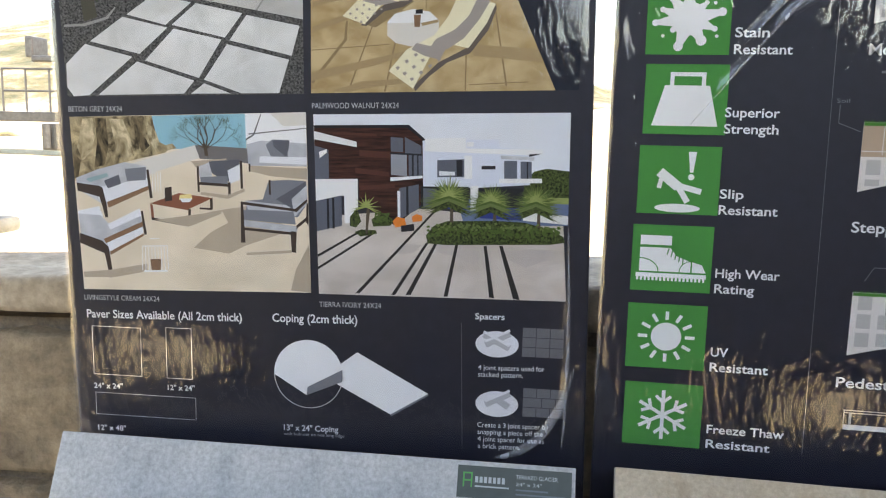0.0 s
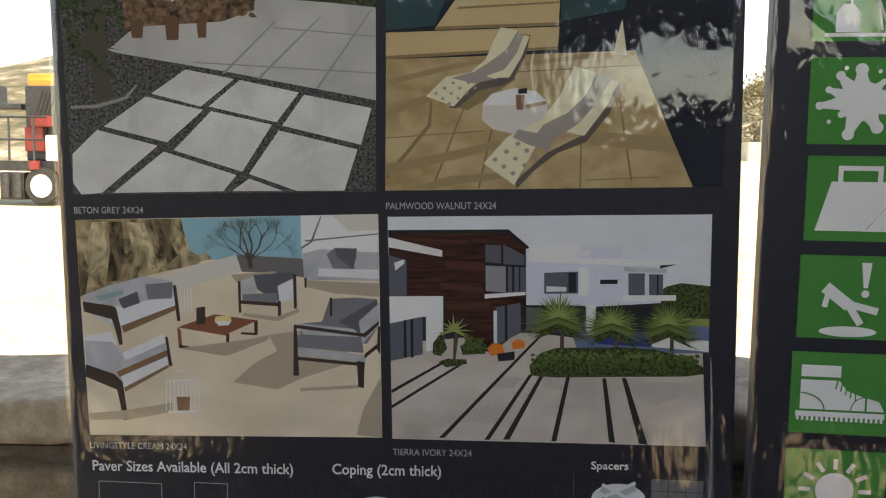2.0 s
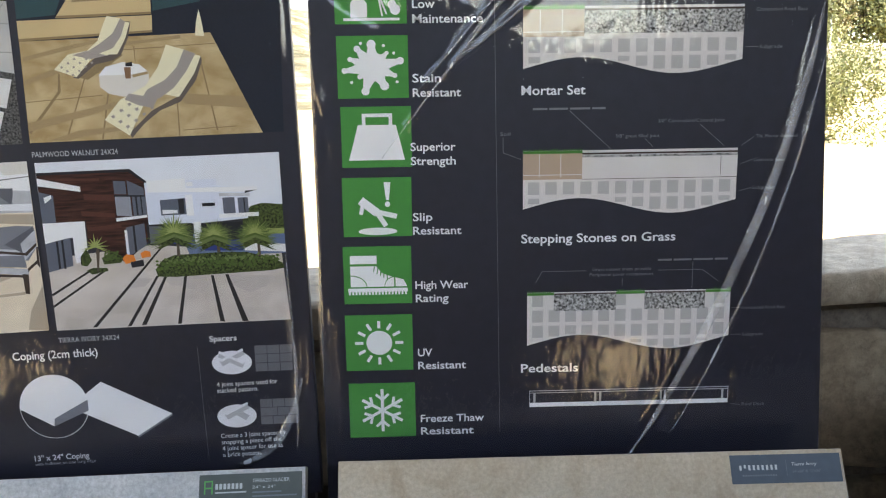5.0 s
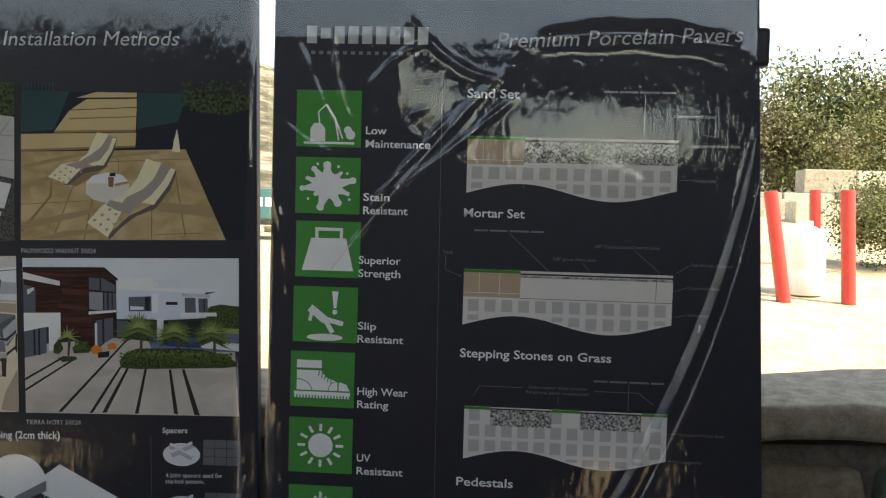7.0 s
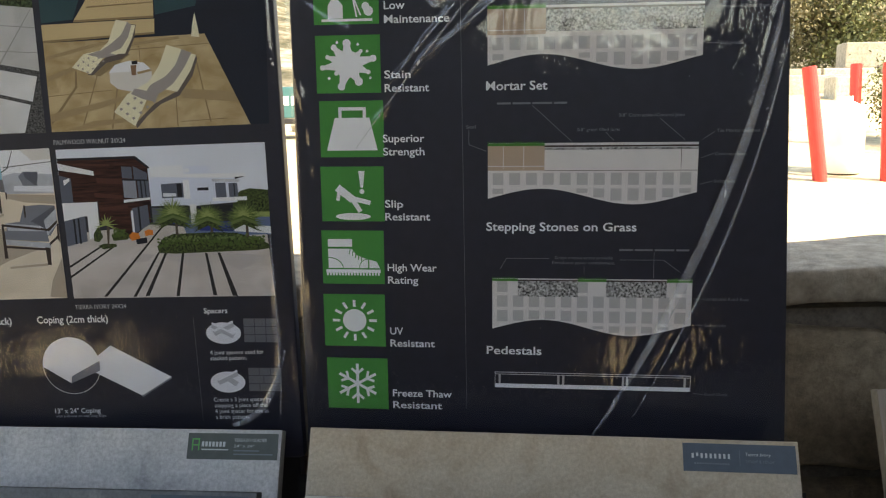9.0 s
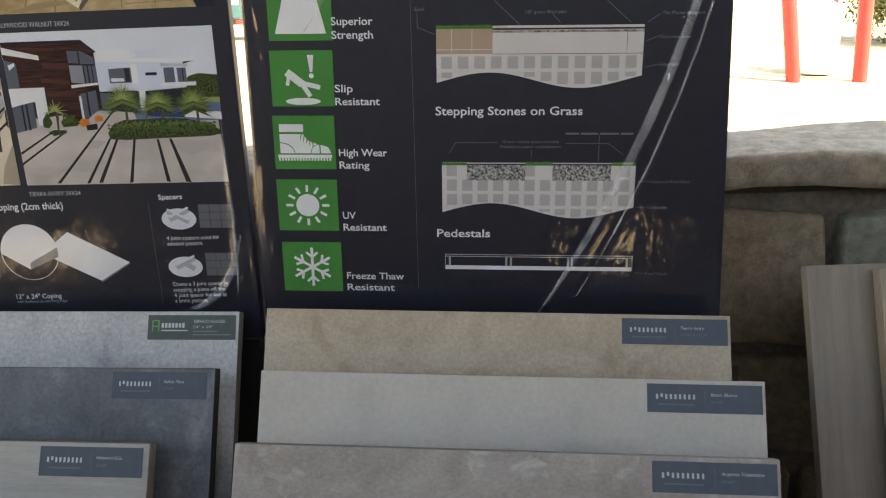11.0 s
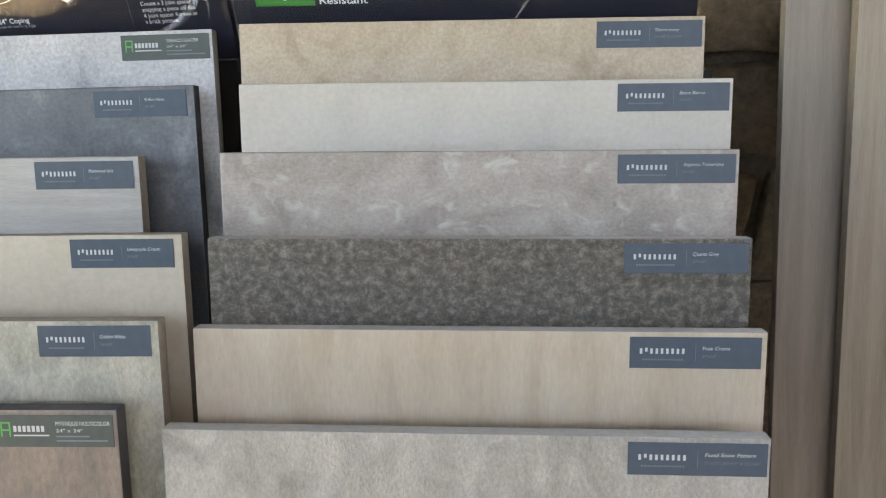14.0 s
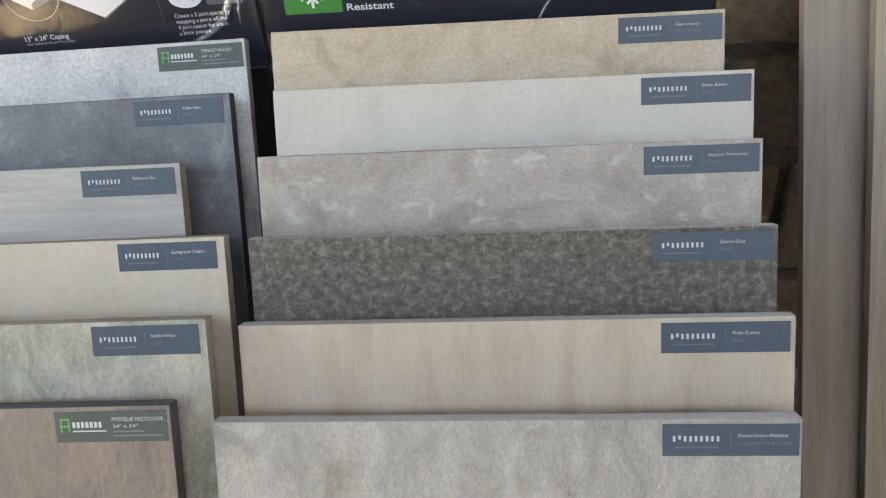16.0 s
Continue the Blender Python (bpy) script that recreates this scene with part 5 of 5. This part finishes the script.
words("Subgrade", .5160, 1.3720, .026, .0042, poster_b, FAINT)
words("Subgrade", .5160, 1.5360, .027, .0042, poster_b, FAINT)
words("Compacted Sand", .4900, 1.6130, .050, .0042, poster_b, FAINT)
words("Compacted Road Base", .5100, 1.5780, .060, .0042, poster_b, FAINT)
words("Compacted Road Base", .5100, 1.2240, .055, .0042, poster_b, FAINT)
words("Subgrade", .5130, 1.1900, .026, .0042, poster_b, FAINT)
words("Roof Deck", .5170, 1.0990, .029, .0042, poster_b, FAINT)
words("Tile Mortar designed", .5170, 1.4330, .050, .0042, poster_b, FAINT)
bars = []
for bx, bz in ((.252, .4690), (.405, .2865), (.405, .6420)):
    for wide in (.017, .022, .024, .016):
        bars.append((rect(bx, bz, wide, .0024), 1, 0))
        bx += wide + .0022
lead = [((.295, .468), (.345, .422)), ((.450, .450), (.480, .424)), ((.385, .434), (.395, .424)), ((.217, .438), (.217, .420)), ((.217, .420), (.238, .412)), ((.515, .434), (.500, .424)), ((.515, .408), (.500, .402)), ((.515, .374), (.500, .370)),
        ((.264, .276), (.318, .276)), ((.264, .276), (.256, .262)), ((.406, .275), (.460, .275)), ((.460, .275), (.480, .260)), ((.362, .266), (.362, .256)), ((.448, .285), (.448, .252)), ((.508, .226), (.498, .226)), ((.511, .192), (.498, .192)),
        ((.515, .100), (.502, .102)), ((.455, .640), (.455, .590)), ((.540, .612), (.540, .590)), ((.500, .538), (.514, .538))]
part("callout", flat([(stroke(a, b, .0006), 1, 0) for a, b in lead] + bars), [FAINT], poster_b, "fine grey pointer lines and small unreadable print", pose(0, -0.0005, 0))["kind"] = "stuff"
sleeve(poster, 0.604, 0.0, 0.79, "clear glossy rippled plastic film",
       [((0.575, 0.04), (0.585, 0.12), (0.578, 0.30), 0.0041, 0.0045), ((0.50, 0.03), (0.565, 0.035), (0.588, 0.14), 0.0043, 0.0055), ((0.01, 0.06), (0.03, 0.035), (0.09, 0.03), 0.0025, 0.006)], pose(0.010, 0, 0), 2.0, (0.004, 0.011))
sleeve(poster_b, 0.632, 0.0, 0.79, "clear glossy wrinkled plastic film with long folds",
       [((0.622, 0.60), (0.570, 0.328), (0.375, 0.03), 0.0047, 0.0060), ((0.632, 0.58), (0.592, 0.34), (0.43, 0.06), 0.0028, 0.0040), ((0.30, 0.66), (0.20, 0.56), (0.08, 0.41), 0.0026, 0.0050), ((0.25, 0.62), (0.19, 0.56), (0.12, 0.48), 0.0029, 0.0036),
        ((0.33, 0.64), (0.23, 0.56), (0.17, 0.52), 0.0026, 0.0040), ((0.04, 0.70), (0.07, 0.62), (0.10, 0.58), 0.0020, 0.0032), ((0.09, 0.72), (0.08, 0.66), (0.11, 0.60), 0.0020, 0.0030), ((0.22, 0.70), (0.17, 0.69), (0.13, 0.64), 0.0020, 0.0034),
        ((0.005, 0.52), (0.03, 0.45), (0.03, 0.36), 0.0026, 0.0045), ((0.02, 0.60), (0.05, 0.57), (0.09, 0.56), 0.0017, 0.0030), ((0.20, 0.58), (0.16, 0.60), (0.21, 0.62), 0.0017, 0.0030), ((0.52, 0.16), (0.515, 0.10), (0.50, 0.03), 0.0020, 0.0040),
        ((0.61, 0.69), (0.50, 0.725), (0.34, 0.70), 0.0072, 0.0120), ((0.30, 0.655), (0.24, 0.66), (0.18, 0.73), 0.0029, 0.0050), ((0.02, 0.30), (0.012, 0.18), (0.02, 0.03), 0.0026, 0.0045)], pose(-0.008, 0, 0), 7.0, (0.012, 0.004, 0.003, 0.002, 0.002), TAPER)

# ---- yard beyond the wall ----
rb = random.Random(11)
def bollard(x, y, z0, h, tilt, r=0.072):
    ob = thing("bollard", "faded red steel post set in the dirt", "bollard", pose(x, y, z0, 0, tilt, 0), group="bollards in the yard")
    bm = bmesh.new()
    tube(bm, (0, 0, -0.2), (0, 0, h), r, r, 20)
    bmesh.ops.bevel(bm, geom=[e for e in bm.edges if e.calc_length() < 0.05], offset=0.008, segments=2, affect="EDGES")
    part("post", bm, RED, ob, smooth=False)


bollard(3.52, 8.5, 0.71, 1.17, -9.0)
bollard(4.19, 8.5, 0.75, 1.15, -3.0)
bollard(4.80, 11.0, 0.96, 1.05, -2.0)
tank = thing("water_tank", "white plastic drum with a short neck on the dirt", "tank", pose(3.90, 9.0, 0.74) @ Matrix.Diagonal((0.82, 0.82, 0.88, 1)))
bm = bmesh.new()
prof = [(0.24, 0.0), (0.27, 0.03), (0.275, 0.3), (0.265, 0.33), (0.275, 0.36), (0.275, 0.68), (0.25, 0.80), (0.15, 0.86), (0.10, 0.88), (0.10, 0.94), (0.0, 0.94)]
rings = [[bm.verts.new((r * math.cos(a * math.pi / 12), r * math.sin(a * math.pi / 12), z)) for a in range(24)] for r, z in prof[:-1]]
for a, b in zip(rings, rings[1:]):
    for i in range(24):
        bm.faces.new((a[i], a[(i + 1) % 24], b[(i + 1) % 24], b[i]))
bm.faces.new(rings[-1])
part("drum", bm, TANK, tank, smooth=True)

# rows of big concrete blocks
for row, (yy, z0, n, x0, w, h) in enumerate(((20.3, 1.75, 10, 5.0, 1.25, 0.62), (20.5, 2.38, 9, 5.5, 1.25, 0.60), (18.6, 1.65, 7, 5.6, 0.95, 0.50), (17.4, 1.52, 5, 6.8, 1.1, 0.55))):
    for i in range(n):
        if row == 1 and i == 1:
            continue
        ob = thing("concrete_block", "large weathered pale concrete block in a stack", "block", pose(x0 + i * (w + 0.07 + 0.25 * (row > 1)) + rb.uniform(-.05, .05), yy + rb.uniform(-.12, .12), z0, 0, 0, rb.uniform(-5, 5)), group="stacked concrete blocks")
        bm = bmesh.new()
        box(bm, 0, 0, 0, w, 0.7, h, 0.03)
        part("block", bm, CONCRETE, ob)


def leaf_cloud(bm, centre, size, count, leaf, rnd):
    """Many small leaf cards in uneven clumps."""
    cl = [(Vector((rnd.gauss(0, 0.45), rnd.gauss(0, 0.45), rnd.gauss(0, 0.38))), rnd.uniform(0.18, 0.40)) for _ in range(42)]
    for _ in range(count):
        c, r = rnd.choice(cl)
        p = c + Vector((rnd.gauss(0, r * 0.6), rnd.gauss(0, r * 0.6), rnd.gauss(0, r * 0.55)))
        p = Vector((p.x * size[0], p.y * size[1], p.z * size[2])) + Vector(centre)
        a, b = Vector((rnd.gauss(0, 1), rnd.gauss(0, 1), rnd.gauss(0, 1))).normalized() * leaf, Vector((rnd.gauss(0, 1), rnd.gauss(0, 1), rnd.gauss(0, 1))).normalized() * leaf * 0.6
        bm.faces.new([bm.verts.new(q) for q in (p - a, p + b, p + a, p - b)])


def tree(x, y, z0, h, wide, mat, label, seed, name="tree"):
    rnd = random.Random(seed)
    ob = thing(name, label, name, pose(x, y, z0), group="trees and shrubs")
    bm = bmesh.new()
    tube(bm, (0, 0, -0.3), (0.05 * h, 0, h * 0.45), h * 0.035, h * 0.02, 8)
    for k in range(7):
        a = k * 0.9 + rnd.random()
        tube(bm, (0.04 * h, 0, h * rnd.uniform(0.25, 0.45)), (math.cos(a) * wide * 0.35, math.sin(a) * wide * 0.35, h * rnd.uniform(0.6, 0.85)), h * 0.014, h * 0.005, 6)
    part("trunk", bm, BARK, ob)
    bm = bmesh.new()
    leaf_cloud(bm, (0, 0, h * 0.58), (wide * 0.62, wide * 0.62, h * 0.5), 15000, h * 0.017, rnd)
    part("crown", bm, mat, ob)


tree(11.9, 30, 1.9, 5.6, 4.6, LEAF, "bushy olive-green tree behind the block stacks", 1)
tree(14.6, 31, 1.9, 4.8, 4.2, LEAF_DRY, "dry brownish tree behind the block stacks", 2)
tree(9.2, 29, 1.9, 3.9, 3.8, LEAF_DRY, "grey-olive tree behind the block stacks", 3)
tree(12.4, 27, 1.9, 3.1, 3.0, LEAF, "low green tree behind the block stacks", 4)
tree(17.5, 30, 1.9, 4.8, 3.8, LEAF, "tall green tree behind the block stacks", 5)
tree(5.75, 11.0, 0.75, 1.6, 1.3, LEAF, "low green shrub beside a red post", 6, "shrub")


def hill(name, label, x0, x1, y0, y1, top, seed, peak):
    bm = bmesh.new()
    nx, ny = 70, 26
    g = []
    for j in range(ny + 1):
        row = []
        for i in range(nx + 1):
            x, y = x0 + (x1 - x0) * i / nx, y0 + (y1 - y0) * j / ny
            s = j / ny
            env = math.sin(math.pi * min(1, max(0, i / nx))) ** 0.6
            ridge = 0.75 + 0.35 * noise.noise(Vector((x * 0.012 + seed, 0, 0))) + 0.25 * math.exp(-((x - peak) / 40) ** 2)
            z = top * env * ridge * (s ** 0.85) + 2.5 * s * noise.fractal(Vector((x * 0.07, y * 0.07, seed)), 1.0, 2.0, 5)
            row.append(bm.verts.new((x, y, z)))
        g.append(row)
    for j in range(ny):
        for i in range(nx):
            bm.faces.new((g[j][i], g[j][i + 1], g[j + 1][i + 1], g[j + 1][i]))
    thing(name, label, "hill", kind="structure", bm=bm, mat=HILL, smooth=True)


hill("backdrop", "rocky chaparral hillside with pale boulders", -220, 20, 60, 210, 44, 3.0, -60)
hill("backdrop", "distant rocky hill above the tree line", 20, 170, 150, 260, 34, 9.0, 72)

# truck-mounted crane parked on the dirt
crane = thing("crane_truck", "flatbed truck with an orange loader crane parked outside", "truck", pose(-16.4, 25, ground_z(-16.4, 25) + 0.02) @ Matrix.Scale(1.42, 4))
def wheel(parent, x, y, z, r):
    bm = bmesh.new()
    tube(bm, (x, y - 0.14, z), (x, y + 0.14, z), r, r, 28)
    bmesh.ops.bevel(bm, geom=[e for e in bm.edges if e.calc_length() < 0.25], offset=0.03, segments=2, affect="EDGES")
    w = part("wheel", bm, RUBBER, parent)
    bm = bmesh.new()
    tube(bm, (x, y - 0.16, z), (x, y - 0.10, z), r * 0.62, r * 0.55, 24)
    tube(bm, (x, y - 0.19, z), (x, y - 0.15, z), r * 0.2, r * 0.16, 12)
    part("rim", bm, RIM, w)


bm = bmesh.new(); box(bm, -6.0, -0.9, 0.75, 3.2, 0.9, 0.98, 0.02); part("chassis", bm, STEEL, crane)
bm = bmesh.new(); box(bm, 0.6, -1.0, 0.98, 3.2, 1.0, 1.55, 0.03); box(bm, 1.3, -0.8, 1.55, 3.0, 0.8, 2.6, 0.08); part("cab", bm, RIM, crane)
bm = bmesh.new(); box(bm, -0.2, -0.5, 0.98, 0.5, 0.4, 2.7, 0.05); part("crane_column", bm, STEEL, crane)
bm = bmesh.new(); box(bm, -0.3, -0.25, 2.65, 2.6, 0.2, 3.0, 0.06); box(bm, -0.25, -0.3, 2.4, 0.6, 0.25, 2.9, 0.06); part("crane_boom", bm, ORANGE, crane)
bm = bmesh.new(); box(bm, -1.15, -0.4, 2.15, -0.35, 0.2, 2.3, 0.04); box(bm, -1.3, -0.4, 2.25, -1.1, 0.2, 2.75, 0.05); part("operator_seat", bm, STEEL, crane)
bm = bmesh.new()
for xx in (-1.5, -0.9, -0.3, 0.3):
    tube(bm, (xx, -0.95, 0.98), (xx, -0.95, 1.95), 0.025, seg=6)
for zz in (1.45, 1.95):
    tube(bm, (-1.5, -0.95, zz), (0.6, -0.95, zz), 0.025, seg=6)
part("guard_rail", bm, STEEL, crane)
bm = bmesh.new(); box(bm, 0.2, -1.02, 0.78, 0.42, -0.92, 0.98, 0.02); part("tail_light", bm, DARK_RED, crane, "red tail light")
bm = bmesh.new(); box(bm, 0.9, -1.03, 0.7, 1.3, -0.9, 1.0, 0.02); part("tail_light", bm, RED, crane, "red tail light")
bm = bmesh.new(); box(bm, -0.6, -0.9, 0.1, 0.0, -0.2, 0.72, 0.03); part("fuel_tank", bm, STEEL, crane)
for xx in (0.48, -4.4):
    wheel(crane, xx, -0.85, 0.42, 0.42)
    wheel(crane, xx, 0.85, 0.42, 0.42)
for xx in (-0.15, -0.45):
    bm = bmesh.new(); tube(bm, (xx, -0.9, 0.15), (xx, -0.9, 0.7), 0.11, 0.11, 16); part("air_tank", bm, STEEL, crane)
bm = bmesh.new(); box(bm, -0.15, -0.62, 1.2, 0.3, -0.5, 1.75, 0.02); box(bm, 0.05, -0.7, 1.75, 0.5, -0.55, 2.0, 0.03); part("valve_bank", bm, DARK_RED, crane, "red crane valve bank")
bm = bmesh.new()
for k in range(5):
    tube(bm, (-0.1 + 0.1 * k, -0.6, 1.5), (0.25 + 0.1 * k, -0.55, 2.6), 0.018, seg=6)
part("hydraulic_hose", bm, RUBBER, crane)

# teal delivery truck, seen between the posters
truck = thing("delivery_truck", "dark teal box truck parked in the yard", "truck", pose(-9.4, 30, 1.45))
bm = bmesh.new(); box(bm, -3.5, 0, -0.2, 3.0, 2.2, 1.0, 0.05); part("box_body", bm, TEAL, truck)
bm = bmesh.new(); box(bm, -3.5, -0.03, -0.42, 3.0, 2.2, -0.22, 0.02); part("chassis", bm, STEEL, truck)
for xx in (-0.1, 1.4):
    bm = bmesh.new(); box(bm, xx, -0.06, -0.4, xx + 0.4, -0.03, -0.26, 0.01); part("tail_light", bm, RED, truck, "red tail light")
part("lettering", flat([(rect(-0.6 + 0.36 * i, 0.3, 0.26, 0.34), 1, 0) for i in range(6)]), [WHITE], truck, "pale lettering bars", pose(0, -0.01, 0))
for xx in (-2.4, 1.9):
    wheel(truck, xx, 0.2, -0.66, 0.45)
    wheel(truck, xx, 2.0, -0.66, 0.45)

# pale boulders at the foot of the hillside
for k in range(26):
    x, y = rb.uniform(-34, -6), rb.uniform(33, 48)
    r = rb.uniform(0.4, 1.3)
    bm = bmesh.new()
    bmesh.ops.create_icosphere(bm, subdivisions=3, radius=r)
    roughen(bm, r * 0.45, 1.1 / r, k)
    bmesh.ops.scale(bm, vec=(1.2, 1.0, 0.75), verts=bm.verts)
    thing("boulder", "pale rounded granite boulder on the dirt", "boulder", pose(x, y, ground_z(x, y) + r * 0.35), group="boulders", bm=bm, mat=CONCRETE, smooth=True)
